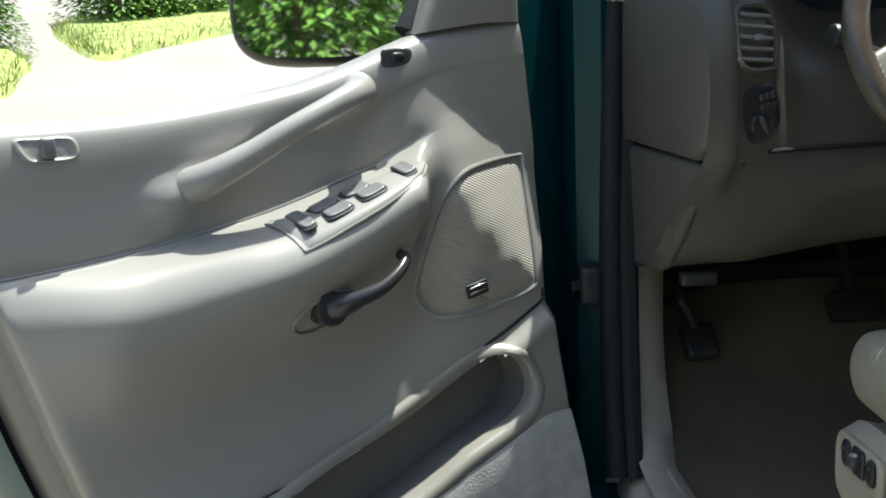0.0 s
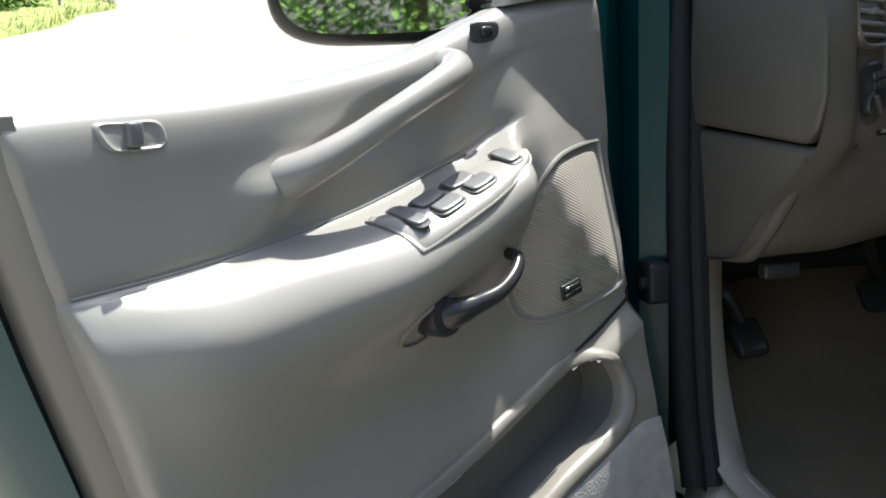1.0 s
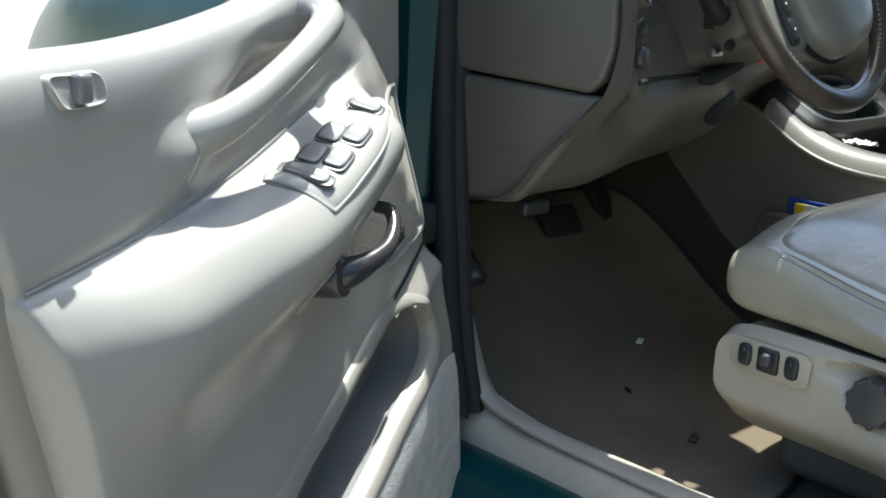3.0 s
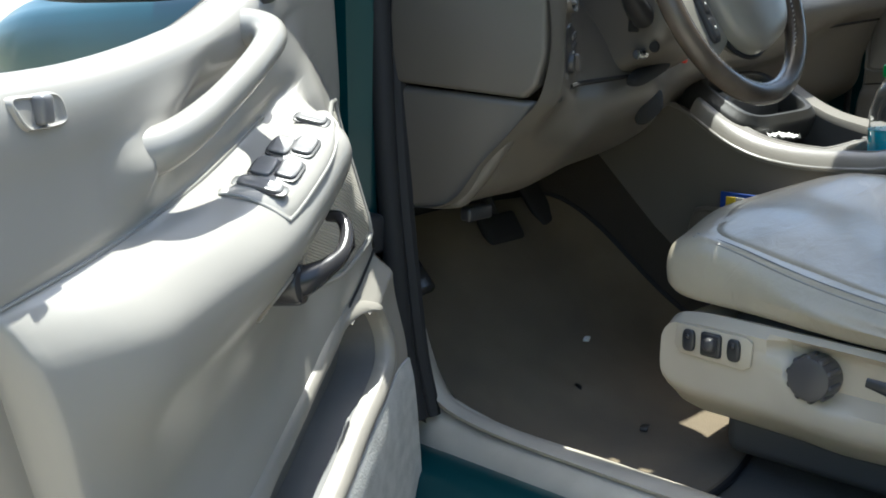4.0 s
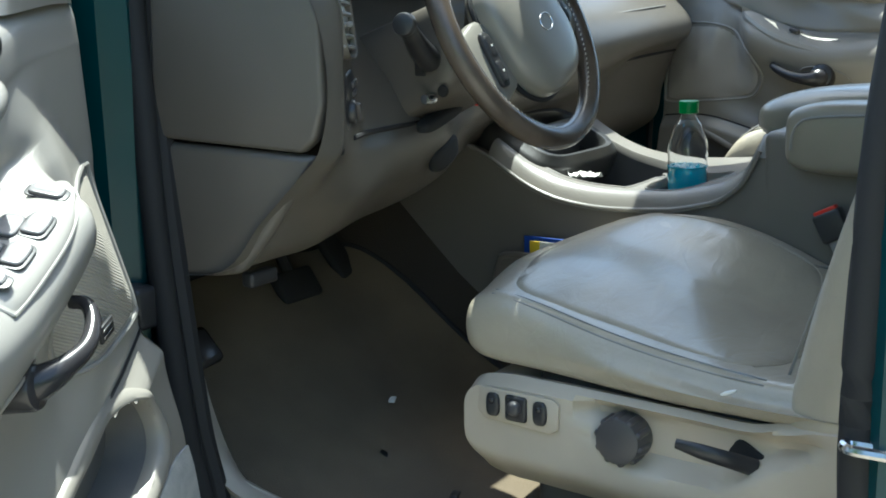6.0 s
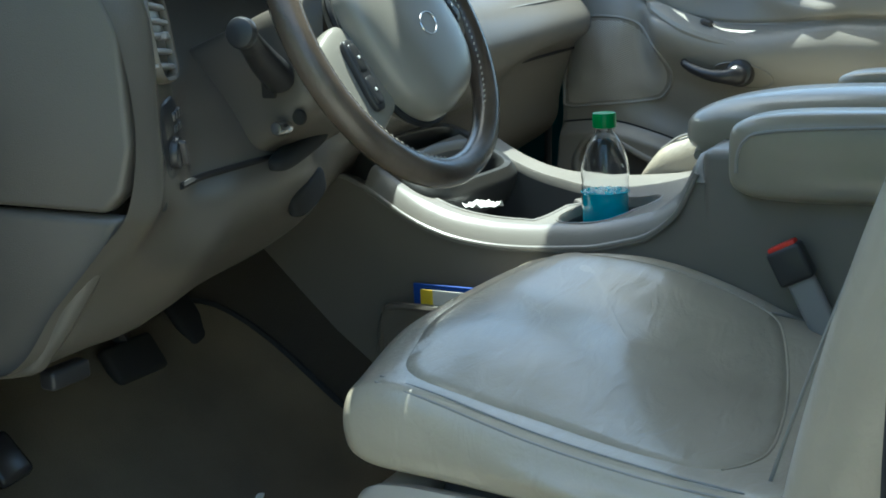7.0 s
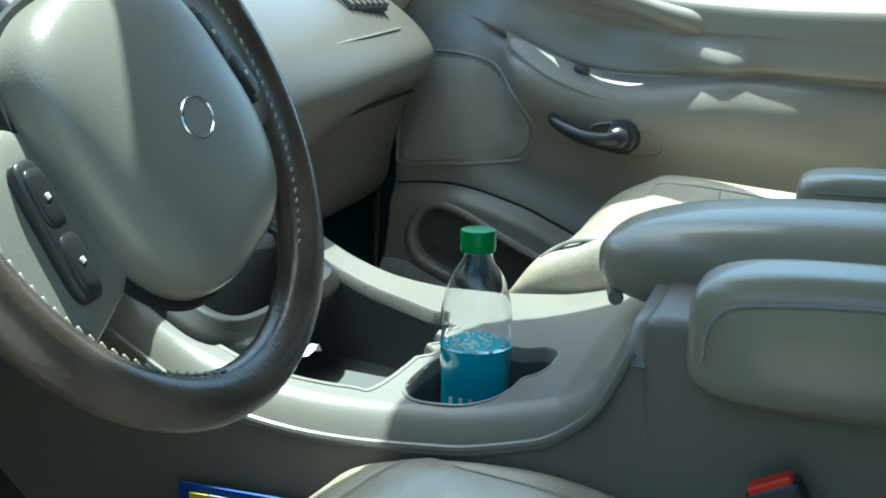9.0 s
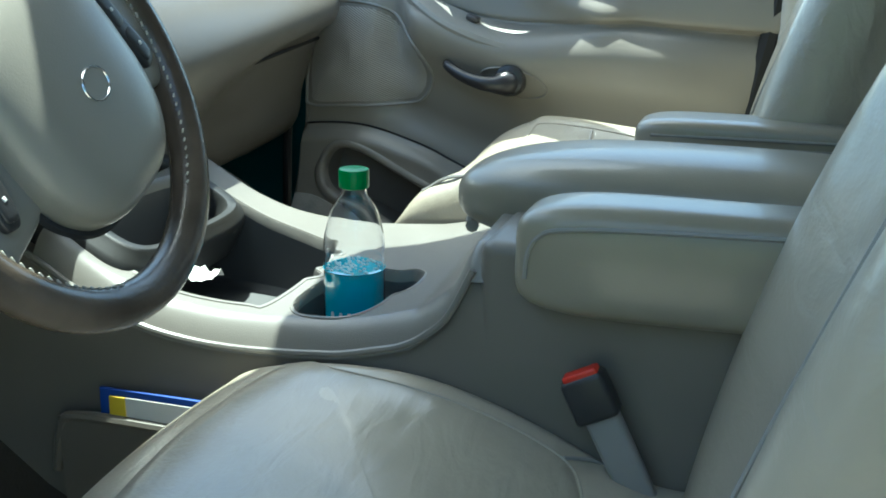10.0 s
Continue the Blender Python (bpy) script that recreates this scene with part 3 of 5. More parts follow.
# outside mirror
head_c = Vector((.300, -.19, 1.325))
mirror_turn = Matrix.Rotation(radians(-38), 3, 'Z')
mirror = part("mirror_housing", pillow((.135, .055, .094), head_c, .55, .5, 24, 36, mirror_turn), m_black, door, "black mirror housing")
ml = [(.118 * math.copysign(abs(math.cos(a)) ** .5, math.cos(a)), .080 * math.copysign(abs(math.sin(a)) ** .55, math.sin(a))) for a in np.linspace(0, 2 * math.pi, 40, endpoint=False)]
bm = plate(ml, .004, .0, at=.053)
bmesh.ops.transform(bm, matrix=Matrix.Translation(head_c) @ mirror_turn.to_4x4(), verts=bm.verts)
part("mirror_glass", bm, m_mirror, mirror, "mirror glass reflecting trees", flat=True)
part("mirror_arm", box((.10, .05, .05), (.22, -.15, 1.285), .015), m_black, mirror)

# ---- far door ----
FAR[0] = 1.0
door_line.cache_clear()
pdoor = thing("passenger_door", Matrix(((0, -1, 0, .80), (1, 0, 0, 1.02), (0, 0, 1, .112), (0, 0, 0, 1))), "closed passenger door with grey-beige trim and armrest", "car door")
# same trim as the near door, in the darker colour for its shade
build_trim(pdoor, -1, m_trim, .085)
build_lower(pdoor, -1)
build_speaker(pdoor, -1, m_grille, [(.150, 1.104), (.230, 1.103), (.280, 1.086), (.320, 1.046), (.345, 1.005), (.348, .980), (.335, .953), (.305, .938), (.20, .930), (.130, .927), (.122, .95), (.118, 1.0), (.120, 1.09)])
build_pull(pdoor, -1, m_trim, .012, .20)
build_lever(pdoor, -1, True)
rows = []
for i in range(24):
    a, b = back[i] + np.array((0, .01, far_lift(back[i][0]) - .006)), front[i] + np.array((0, -.012, far_lift(front[i][0]) - .002))
    rows.append([a + (0, -.002, -.012), a] + [a + (b - a) * r for r in np.linspace(.1, .9, 6)] + [b, b + (0, .003, -.008), b + (0, -.004, -.026)])
pplate = part("switch_plate", flip(sheet(rows), -1), m_trim_up, pdoor)
q = on_plate(.35, .4, .014)
part("window_switch", flip(pillow((.012, .008, .006), q, .6, .5, 12, 20, plate_turn), -1), m_switch, pplate)
q = on_plate(.62, .4, .006)
part("vent_slot", flip(pillow((.024, .008, .003), q, .4, .4, 12, 20, plate_turn), -1), m_black, pplate)

FAR[0] = 0.0
door_line.cache_clear()

# ---- body of the car ----
body = thing("car_body", Matrix(), "teal car body with door opening, sill and roof", "car body", kind="structure")
post = [[(-.79, .90, z), (-.82, .885, z), (-.855, .90, z), (-.875, .94, z), (-.88, 1.05, z), (-.88, 1.30, z)] for z in np.linspace(.35, 1.5, 6)]
part("check_roller", box((.035, .05, .055), (-.842, .885, .915), .008), m_black, body)
part("hinge_post", solid(post, (.02, .02, 0)), m_teal, body, "teal painted hinge post")
seal_pts = [(-.812, .812, .655), (-.812, .818, .68), (-.812, .838, .76), (-.808, .865, .95), (-.80, .885, 1.15), (-.79, .90, 1.35), (-.77, .88, 1.6)]
part("opening_seal", tube([(p[0] - .006, p[1], p[2]) for p in seal_pts], .016, 50, 10), m_rubber, body, "black rubber door seal")
part("inner_seal", tube([(p[0] + .018, p[1] - .004, p[2]) for p in seal_pts], .014, 50, 8), m_rubber, body)
sill_rows = []
for y in np.linspace(-1.2, .86, 30):
    k = smooth(.72, .88, y)
    sill_rows.append([(-.70 - .03 * k, y, .600 + .06 * k), (-.715 - .03 * k, y, .630 + .05 * k), (-.74 - .02 * k, y, .648 + .04 * k), (-.775, y, .646 + .03 * k), (-.80, y, .632 + .02 * k), (-.815, y, .600)])
part("sill_plate", solid(sill_rows, (0, 0, -.01)), m_sill, body, "beige scuffed sill plate")
sill_out = [[(-.805, y, .615), (-.83, y, .618), (-.87, y, .600), (-.90, y, .560), (-.91, y, .48), (-.89, y, .38)] for y in np.linspace(-1.2, 1.3, 10)]
part("rocker_panel", solid(sill_out, (.01, 0, -.005)), m_teal, body, "teal painted rocker panel")
# rear post of the opening
bp_rows = [[(-.76, .010, z), (-.78, .018, z), (-.795, .005, z), (-.80, -.03, z), (-.80, -.12, z), (-.80, -.5, z), (-.80, -1.4, z)] for z in np.linspace(.36, 1.2, 5)] + [[(-.68, -.08, 1.85), (-.70, -.055, 1.85), (-.72, -.065, 1.85), (-.74, -.10, 1.85), (-.75, -.2, 1.85), (-.75, -.5, 1.85), (-.74, -1.4, 1.85)]]
part("rear_post", sheet(bp_rows), m_teal, body, "teal rear post of the door opening")
part("rear_seal", tube([(-.760, -.1, .64), (-.767, .0, .68), (-.768, .025, .85), (-.766, .025, 1.05), (-.760, .012, 1.25), (-.71, -.05, 1.75)], .020, 40, 10), m_rubber, body)
striker = part("striker", tube([(-.80, -.005, .895), (-.80, .029, .895), (-.785, .033, .895), (-.782, .005, .895)], .005, 20, 8), m_chrome, body, "steel door striker")
# fender and bonnet
fender = []
bonnet_z = curve1([.98, 1.4, 1.7, 1.85, 2.0, 2.12, 2.22, 2.28], [1.285, 1.265, 1.245, 1.222, 1.185, 1.13, 1.03, .85])
for y in np.linspace(.98, 2.28, 26):
    zt = bonnet_z(y)
    n = 1 - .10 * smooth(1.7, 2.3, y)
    row = [(-.875, .40), (-.915, .65), (-.925, min(.90, zt - .16)), (-.905, zt - .09), (-.86, zt - .03), (-.78, zt), (-.5, zt + .045), (0, zt + .06), (.5, zt + .045), (.78, zt), (.86, zt - .03), (.905, zt - .09), (.925, min(.9, zt - .16)), (.875, .4)]
    fender.append([(x * n, y, z) for x, z in row])
part("bonnet", sheet(skin(fender, 24, 60)), m_teal, body, "glossy teal bonnet and wings")
# roof, pillars and closing walls
# unseen front edge of the roof, stepped to shape the sun patches inside
sun_cut_edge = curve1([-.74, -.35, -.28, -.05, .05, .27, .35, .60, .78], [.62, .635, .725, .715, .675, .665, .38, .33, .25])
roof = [[(x, -1.6 + (1.6 + sun_cut_edge(x)) * k, 1.90 + .04 * (1 - (x / .75) ** 2) - .05 * smooth(.8, 1.0, k)) for x in np.linspace(-.74, .78, 60)] for k in np.linspace(0, 1, 12)]
part("roof", solid(roof, (0, 0, -.04)), m_headliner, body)
for sx in (-1, 1):
    part("front_pillar", tube([(sx * .80, 1.02, 1.22), (sx * .765, .65, 1.62), (sx * .70, .32, 1.88)], .045, 20, 10), m_headliner, body)
# unseen panel added beside the near pillar to keep sun off dash and sill
part("pillar_trim", solid([[(x, y, z) for x in np.linspace(-.74, x1, 5)] for y, z, x1 in ((.30, 1.90, -.49), (.42, 1.84, -.485), (.55, 1.78, -.50), (.70, 1.66, -.54), (.85, 1.50, -.60))], (0, 0, -.02)), m_headliner, body)
part("front_wall", box((1.55, .04, .50), (0, 2.20, .64), .02), m_teal, body)
for sx in (-1, 1):
    for wy in (1.55, -1.15):
        tyre = part("tyre", disc(.36, .22, (sx * .80, wy, .36), (1, 0, 0), 40, .03), m_rubber, body)
        part("wheel_rim", disc(.22, .232, (sx * .80, wy, .36), (1, 0, 0), 32, .01), m_chrome, tyre)
part("far_side", solid([[(.88, y, z) for z in np.linspace(.4, 1.22, 4)] for y in np.linspace(-1.6, 1.2, 6)], (.02, 0, 0)), m_teal, body)
part("far_post", box((.08, .12, .80), (.80, .06, 1.52), .02), m_headliner, body)
part("far_seal", tube([(.79, .145, .70), (.79, .15, 1.05), (.785, .12, 1.25), (.77, .07, 1.6)], .016, 30, 8), m_rubber, body)
part("rear_wall", box((1.6, .04, 1.4), (0, -1.6, 1.2), .01), m_headliner, body)
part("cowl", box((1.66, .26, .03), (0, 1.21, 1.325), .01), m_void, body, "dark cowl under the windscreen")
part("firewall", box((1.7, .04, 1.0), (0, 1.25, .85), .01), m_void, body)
part("rear_glass", solid([[(sx_x, y, z) for z in np.linspace(1.2, 1.87, 4)] for sx_x, y in ((-.765, -.12), (-.765, -1.58))], (.006, 0, 0)), m_tint, body, "dark tinted rear side glass")
part("rear_glass", solid([[(sx_x, y, z) for z in np.linspace(1.2, 1.87, 4)] for sx_x, y in ((.775, .0), (.775, -1.58))], (.006, 0, 0)), m_tint, body, "dark tinted rear side glass")
part("near_rear_side", box((.03, 1.3, .65), (-.77, -.75, .93), .01), m_headliner, body)
part("post_trim", box((.05, .16, .9), (-.715, -.08, 1.05), .02), m_headliner, body)

# floor
fl = []
for y in np.linspace(-1.6, 1.22, 48):
    row = []
    for x in np.linspace(-.80, .80, 41):
        z = .585 + .28 * smooth(.62, 1.15, y) ** 1.3
        z += .22 * math.exp(-(x / .20) ** 4) + .05 * smooth(-.4, .8, x)
        row.append((x, y, z))
    fl.append(row)
tagged(part("floor", solid(fl, (0, 0, -.02)), m_carpet, None, ""), "dirty brown-grey carpet of the car floor", "car floor", kind="structure")
mat_out = [(-.715, .50), (-.73, .70), (-.735, .88), (-.72, 1.02), (-.60, 1.09), (-.32, 1.09), (-.23, 1.02), (-.21, .80), (-.23, .66), (-.36, .535), (-.52, .470), (-.66, .455)]


def floor_z(x, y):
    return .585 + .28 * smooth(.62, 1.15, y) ** 1.3 + .22 * math.exp(-(x / .20) ** 4) + .05 * smooth(-.4, .8, x)


mo = catmull([(x, y, 0) for x, y in mat_out], 60, True)
mc = mo.mean(axis=0)
rows = [[(mc[0] + (p[0] - mc[0]) * k, mc[1] + (p[1] - mc[1]) * k, floor_z(mc[0] + (p[0] - mc[0]) * k, mc[1] + (p[1] - mc[1]) * k) + h) for p in mo] for k, h in ((.02, .012), (.4, .012), (.7, .012), (.9, .012), (.98, .012), (1.0, .006), (1.0, -.004))]
mat_ob = thing("floor_mat", Matrix(), "worn olive-brown floor mat with a stitched dark edge", "floor mat")
part("mat_top", sheet(rows, close_v=True), m_mat, mat_ob)
part("mat_edge", tube([(p[0], p[1], floor_z(p[0], p[1]) + .006) for p in mo[::2]], .005, 90, 6, closed=True), m_rubber, mat_ob)
edge_a = catmull([(-.792, .866, .965), (-.794, .862, .85), (-.794, .846, .75), (-.790, .806, .682), (-.786, .72, .658), (-.784, .55, .652), (-.784, .2, .652)], 40)
edge_b = catmull([(-.735, .905, .965), (-.737, .896, .85), (-.733, .874, .74), (-.728, .826, .655), (-.726, .73, .638), (-.716, .55, .634), (-.714, .2, .634)], 40)
strip = [[a, a * .75 + b * .25 + np.array((0, -.006, .008)), a * .4 + b * .6 + np.array((0, -.006, .009)), b + np.array((0, -.002, .003)), b + np.array((.006, .014, -.02))] for a, b in zip(edge_a, edge_b)]
part("opening_trim", solid(strip, (.004, .008, -.006)), m_sill, body, "beige trim curving from the kick panel into the sill")
kick = [[(-.740, .915, z), (-.736, .95, z), (-.735, 1.20, z)] for z in np.linspace(.60, 1.0, 6)]
part("kick_panel", solid(kick, (-.012, 0, 0)), m_carpet, body, "carpeted kick panel")

pedals = thing("pedals", Matrix(), "dark pedals under the dashboard", "pedals")
part("brake_pedal", box((.09, .02, .055), (-.40, 1.02, .83), .008, turn=Euler((radians(-35), 0, 0)).to_matrix()), m_rubber, pedals)
part("brake_arm", tube([(-.40, 1.03, .84), (-.40, 1.09, .95), (-.40, 1.12, 1.10)], .010, 14, 8), m_black, pedals)
part("accelerator", box((.05, .018, .12), (-.27, 1.05, .86), .008, turn=Euler((radians(-40), 0, 0)).to_matrix()), m_rubber, pedals)
part("parking_brake", box((.055, .02, .06), (-.66, .97, .80), .010, turn=Euler((radians(-40), 0, radians(10))).to_matrix()), m_handle, pedals, "grey parking brake pedal")
part("parking_brake_arm", tube([(-.665, .98, .82), (-.69, 1.00, .88), (-.70, 1.08, .95)], .010, 14, 8), m_handle, pedals)
litter = part("litter", box((.022, .010, .004), (-.40, .83, floor_z(-.40, .83) + .015), .0015, turn=Euler((0, 0, .5)).to_matrix()), m_white, None)
tagged(litter, "small pale scrap on the floor mat", "litter")
clip = part("clip", box((.022, .012, .005), (-.515, .635, floor_z(-.515, .635) + .016), .002, turn=Euler((0, 0, .4)).to_matrix()), m_black, None)
tagged(clip, "small dark clip lying on the floor mat", "clip")

# ---- dashboard ----
dash = thing("dashboard", Matrix(), "grey-beige moulded dashboard with vents and controls", "dashboard")
sections = {
    -.797: [(1.15, 1.33), (.90, 1.345), (.72, 1.325), (.668, 1.285), (.650, 1.19), (.662, 1.112), (.690, 1.075), (.74, 1.02), (.80, .955), (.95, .945)],
    -.768: [(1.15, 1.33), (.90, 1.345), (.70, 1.328), (.655, 1.285), (.651, 1.19), (.656, 1.112), (.680, 1.075), (.73, 1.02), (.79, .955), (.95, .945)],
    -.70: [(1.15, 1.33), (.90, 1.345), (.71, 1.328), (.668, 1.280), (.662, 1.19), (.664, 1.115), (.684, 1.078), (.72, 1.02), (.785, .958), (.95, .948)],
    -.65: [(1.15, 1.33), (.90, 1.345), (.75, 1.325), (.692, 1.275), (.684, 1.19), (.682, 1.115), (.688, 1.08), (.715, 1.02), (.78, .96), (.95, .95)],
    -.60: [(1.15, 1.33), (.95, 1.34), (.84, 1.31), (.755, 1.25), (.722, 1.18), (.702, 1.115), (.694, 1.08), (.715, 1.02), (.79, .965), (.95, .955)],
    -.52: [(1.15, 1.33), (1.00, 1.33), (.90, 1.29), (.80, 1.235), (.740, 1.17), (.712, 1.115), (.706, 1.08), (.733, 1.03), (.80, .975), (.95, .96)],
    -.40: [(1.15, 1.33), (1.00, 1.33), (.90, 1.29), (.81, 1.235), (.745, 1.17), (.720, 1.115), (.722, 1.08), (.755, 1.03), (.81, .985), (.95, .97)],
    -.28: [(1.15, 1.33), (1.00, 1.33), (.90, 1.29), (.82, 1.235), (.785, 1.17), (.770, 1.11), (.770, 1.08), (.790, 1.04), (.83, 1.00), (.95, .99)],
    -.12: [(1.15, 1.33), (1.00, 1.34), (.88, 1.31), (.815, 1.25), (.79, 1.18), (.785, 1.12), (.80, 1.09), (.83, 1.07), (.87, 1.03), (.98, 1.00)],
    .15: [(1.15, 1.34), (1.00, 1.34), (.88, 1.31), (.805, 1.25), (.775, 1.195), (.78, 1.15), (.80, 1.11), (.84, 1.08), (.88, 1.02), (1.0, .98)],
    .45: [(1.15, 1.35), (1.02, 1.345), (.90, 1.31), (.825, 1.255), (.79, 1.215), (.795, 1.18), (.84, 1.15), (.87, 1.08), (.90, 1.00), (1.02, .94)],
    .70: [(1.15, 1.35), (1.02, 1.345), (.92, 1.31), (.855, 1.265), (.82, 1.225), (.825, 1.19), (.86, 1.16), (.89, 1.08), (.92, 1.00), (1.02, .94)],
    .765: [(1.15, 1.34), (1.04, 1.335), (.95, 1.30), (.89, 1.262), (.86, 1.225), (.86, 1.19), (.885, 1.155), (.91, 1.08), (.93, 1.00), (1.02, .94)],
}


def slant(x, y):
    """The near end of the dash turns inwards towards the driver."""
    return x + .30 * max(0, .854 - y) * smooth(-.68, -.76, x)


P = skin([[(slant(x, y), y, z) for y, z in prof] for x, prof in sections.items()], 110, 70)
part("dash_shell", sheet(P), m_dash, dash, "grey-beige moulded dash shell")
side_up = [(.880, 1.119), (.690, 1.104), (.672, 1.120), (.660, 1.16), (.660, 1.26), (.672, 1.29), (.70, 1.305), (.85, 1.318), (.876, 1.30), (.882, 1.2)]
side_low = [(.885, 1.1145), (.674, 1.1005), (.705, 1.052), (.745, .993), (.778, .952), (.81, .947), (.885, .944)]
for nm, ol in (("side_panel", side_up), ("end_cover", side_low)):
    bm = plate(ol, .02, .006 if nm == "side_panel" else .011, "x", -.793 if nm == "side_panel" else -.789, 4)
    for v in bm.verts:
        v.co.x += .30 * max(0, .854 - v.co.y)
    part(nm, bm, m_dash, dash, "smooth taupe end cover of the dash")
# corner vent
vent_t = Euler((radians(-6), 0, radians(28))).to_matrix()
vent_m = Matrix.Translation((-.676, .668, 1.251)) @ vent_t.to_4x4()


def in_vent(bm):
    bmesh.ops.transform(bm, matrix=vent_m, verts=bm.verts)
    return bm


bez = [(.031 * math.copysign(abs(math.cos(a)) ** .5, math.cos(a)) - .005 * math.sin(a), 0, .038 * math.copysign(abs(math.sin(a)) ** .5, math.sin(a))) for a in np.linspace(0, math.tau, 36, endpoint=False)]
ring_v = [[(p[0] * k, w, p[2] * k) for p in bez] for k, w in ((1.10, .012), (1.07, -.001), (1.02, -.004), (.95, -.003), (.90, .004), (.88, .022))]
vent = part("air_vent", in_vent(sheet(ring_v, close_v=True)), m_dash, dash, "corner air vent with slats")
# near-black sheet behind the slats, painting the shade between them
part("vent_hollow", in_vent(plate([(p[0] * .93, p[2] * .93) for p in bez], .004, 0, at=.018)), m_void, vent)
for k in range(5):
    part("vent_slat", in_vent(box((.056, .009, .0045), (.003 - .0015 * k, .002, .026 - .013 * k), .0015, turn=Euler((radians(-8), radians(4), 0)).to_matrix())), m_dark_edge, vent)
for x in (-.013, .012):
    part("vent_vane", in_vent(box((.002, .010, .062), (x, .014, 0), .0006)), m_black, vent)
part("vent_tab", in_vent(box((.012, .010, .007), (.002, -.002, 0), .002)), m_dark_edge, vent)
pod_m = Matrix.Translation((-.668, .680, 1.158)) @ Euler((radians(3), radians(-8), radians(28))).to_matrix().to_4x4()


def in_pod(bm):
    bmesh.ops.transform(bm, matrix=pod_m, verts=bm.verts)
    return bm


pod = part("light_switch_pod", in_pod(pillow((.036, .010, .040), (0, 0, 0), .7, .85, 22, 36)), m_pod, dash, "dark headlamp switch pod")
part("light_knob", in_pod(disc(.015, .012, (-.010, -.010, -.008), (0, -1, 0), 28, .003)), m_pod, pod)
part("knob_grip", in_pod(box((.005, .012, .027), (-.010, -.016, -.008), .002, turn=Euler((0, radians(-24), 0)).to_matrix())), m_switch, pod, "worn ridge of the rotary switch")
for i in range(2):
    for k in range(3):
        part("pod_key", in_pod(pillow((.0038, .003, .0042), (-.002 + .0095 * k, -.0085, .023 - .012 * i), .5, .5, 10, 14)), m_switch, pod)
part("pod_line", in_pod(tube([(-.022, -.0082, -.020), (.0, -.0095, -.025), (.022, -.0078, -.018)], .0012, 24, 6)), m_switch, pod)
part("dimmer", pillow((.005, .004, .011), (-.690, .672, 1.108), .5, .6, 10, 14), m_black, dash)
part("knee_gap", tube([(-.655, .680, 1.114), (-.60, .7005, 1.114), (-.52, .7105, 1.114), (-.46, .7165, 1.114)], .0035, 30, 6), m_rubber, dash)
# solid near-black bodies stand in for the shade in these two gaps
part("column_gap", pillow((.060, .014, .010), (-.440, .700, 1.120), .6, .6, 12, 24, Euler((0, radians(-12), radians(8))).to_matrix()), m_void, dash, "near-black body for the shade under the steering column")
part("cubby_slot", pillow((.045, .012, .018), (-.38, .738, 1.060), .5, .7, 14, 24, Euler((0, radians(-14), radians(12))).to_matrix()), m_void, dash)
part("bonnet_release", box((.05, .02, .02), (-.708, .80, .935), .005), m_black, dash)
cl_t = Euler((radians(-18), 0, 0)).to_matrix()
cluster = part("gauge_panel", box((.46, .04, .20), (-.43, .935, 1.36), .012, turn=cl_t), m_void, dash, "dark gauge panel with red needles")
for x, a in ((-.55, 40), (-.40, -30)):
    part("needle", box((.003, .003, .05), (x, .905, 1.36), .0008, turn=cl_t @ Euler((0, radians(a), 0)).to_matrix()), m_red, cluster)
hood = [[(x, y, 1.462 - .16 * max(0, abs(x + .43) - .17) - .35 * max(0, y - .93)) for x in np.linspace(-.70, -.16, 13)] for y in (.745, .78, .84, .93, 1.0, 1.08, 1.15)]
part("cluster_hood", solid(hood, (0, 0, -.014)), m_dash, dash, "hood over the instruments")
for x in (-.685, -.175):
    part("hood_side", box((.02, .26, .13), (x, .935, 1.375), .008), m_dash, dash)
part("airbag_line", tube([(.16, .8075, 1.243), (.30, .8095, 1.246), (.45, .8195, 1.252), (.60, .8335, 1.258)], .0014, 30, 6), m_leather_edge, dash)
part("glove_gap", tube([(.10, .820, 1.135), (.25, .826, 1.145), (.45, .838, 1.152), (.72, .862, 1.158)], .003, 30, 6), m_rubber, dash)
part("door_gap", tube([(.768, .925, 1.30), (.770, .885, 1.22), (.772, .905, 1.14), (.775, .94, 1.03), (.778, .95, .90), (.778, .955, .70)], .008, 40, 8), m_rubber, dash)
pv_t = Euler((radians(-52), 0, radians(-3))).to_matrix()
pv = part("passenger_vent", box((.13, .012, .060), (.548, .884, 1.300), .005, turn=pv_t), m_black, dash, "slotted passenger air vent")
for k in range(7):
    part("vent_slat", box((.010, .012, .050), (.494 + .018 * k, .880 - .0009 * k, 1.303), .002, turn=pv_t), m_dash, pv)

# ---- steering wheel and column ----
WC = Vector((-.426, .585, 1.245))
WT = Euler((radians(-25), 0, 0)).to_matrix()
wheel = thing("steering_wheel", Matrix.Translation(WC) @ WT.to_4x4() @ Matrix.Rotation(radians(-20), 4, 'Y'), "worn brown-grey leather steering wheel with airbag pad", "steering wheel")
m_rim = material("worn_wheel_leather", (0.085, 0.066, 0.050), 0.26, bump=0.35, scale=300, vary=0.4, vscale=14, coat=0.1)
m_pad = material("airbag_vinyl", (0.24, 0.225, 0.195), 0.30, bump=0.15, scale=600, vary=0.06)
m_thread = material("pale_thread", (0.5, 0.47, 0.40), 0.7)
R = .162
part("rim", tube([(R * math.cos(a), 0, R * math.sin(a)) for a in np.linspace(0, 2 * math.pi, 24, endpoint=False)], .0155, 96, 16, closed=True, up=(0, 1, 0)), m_rim, wheel, "scuffed leather-wrapped rim")
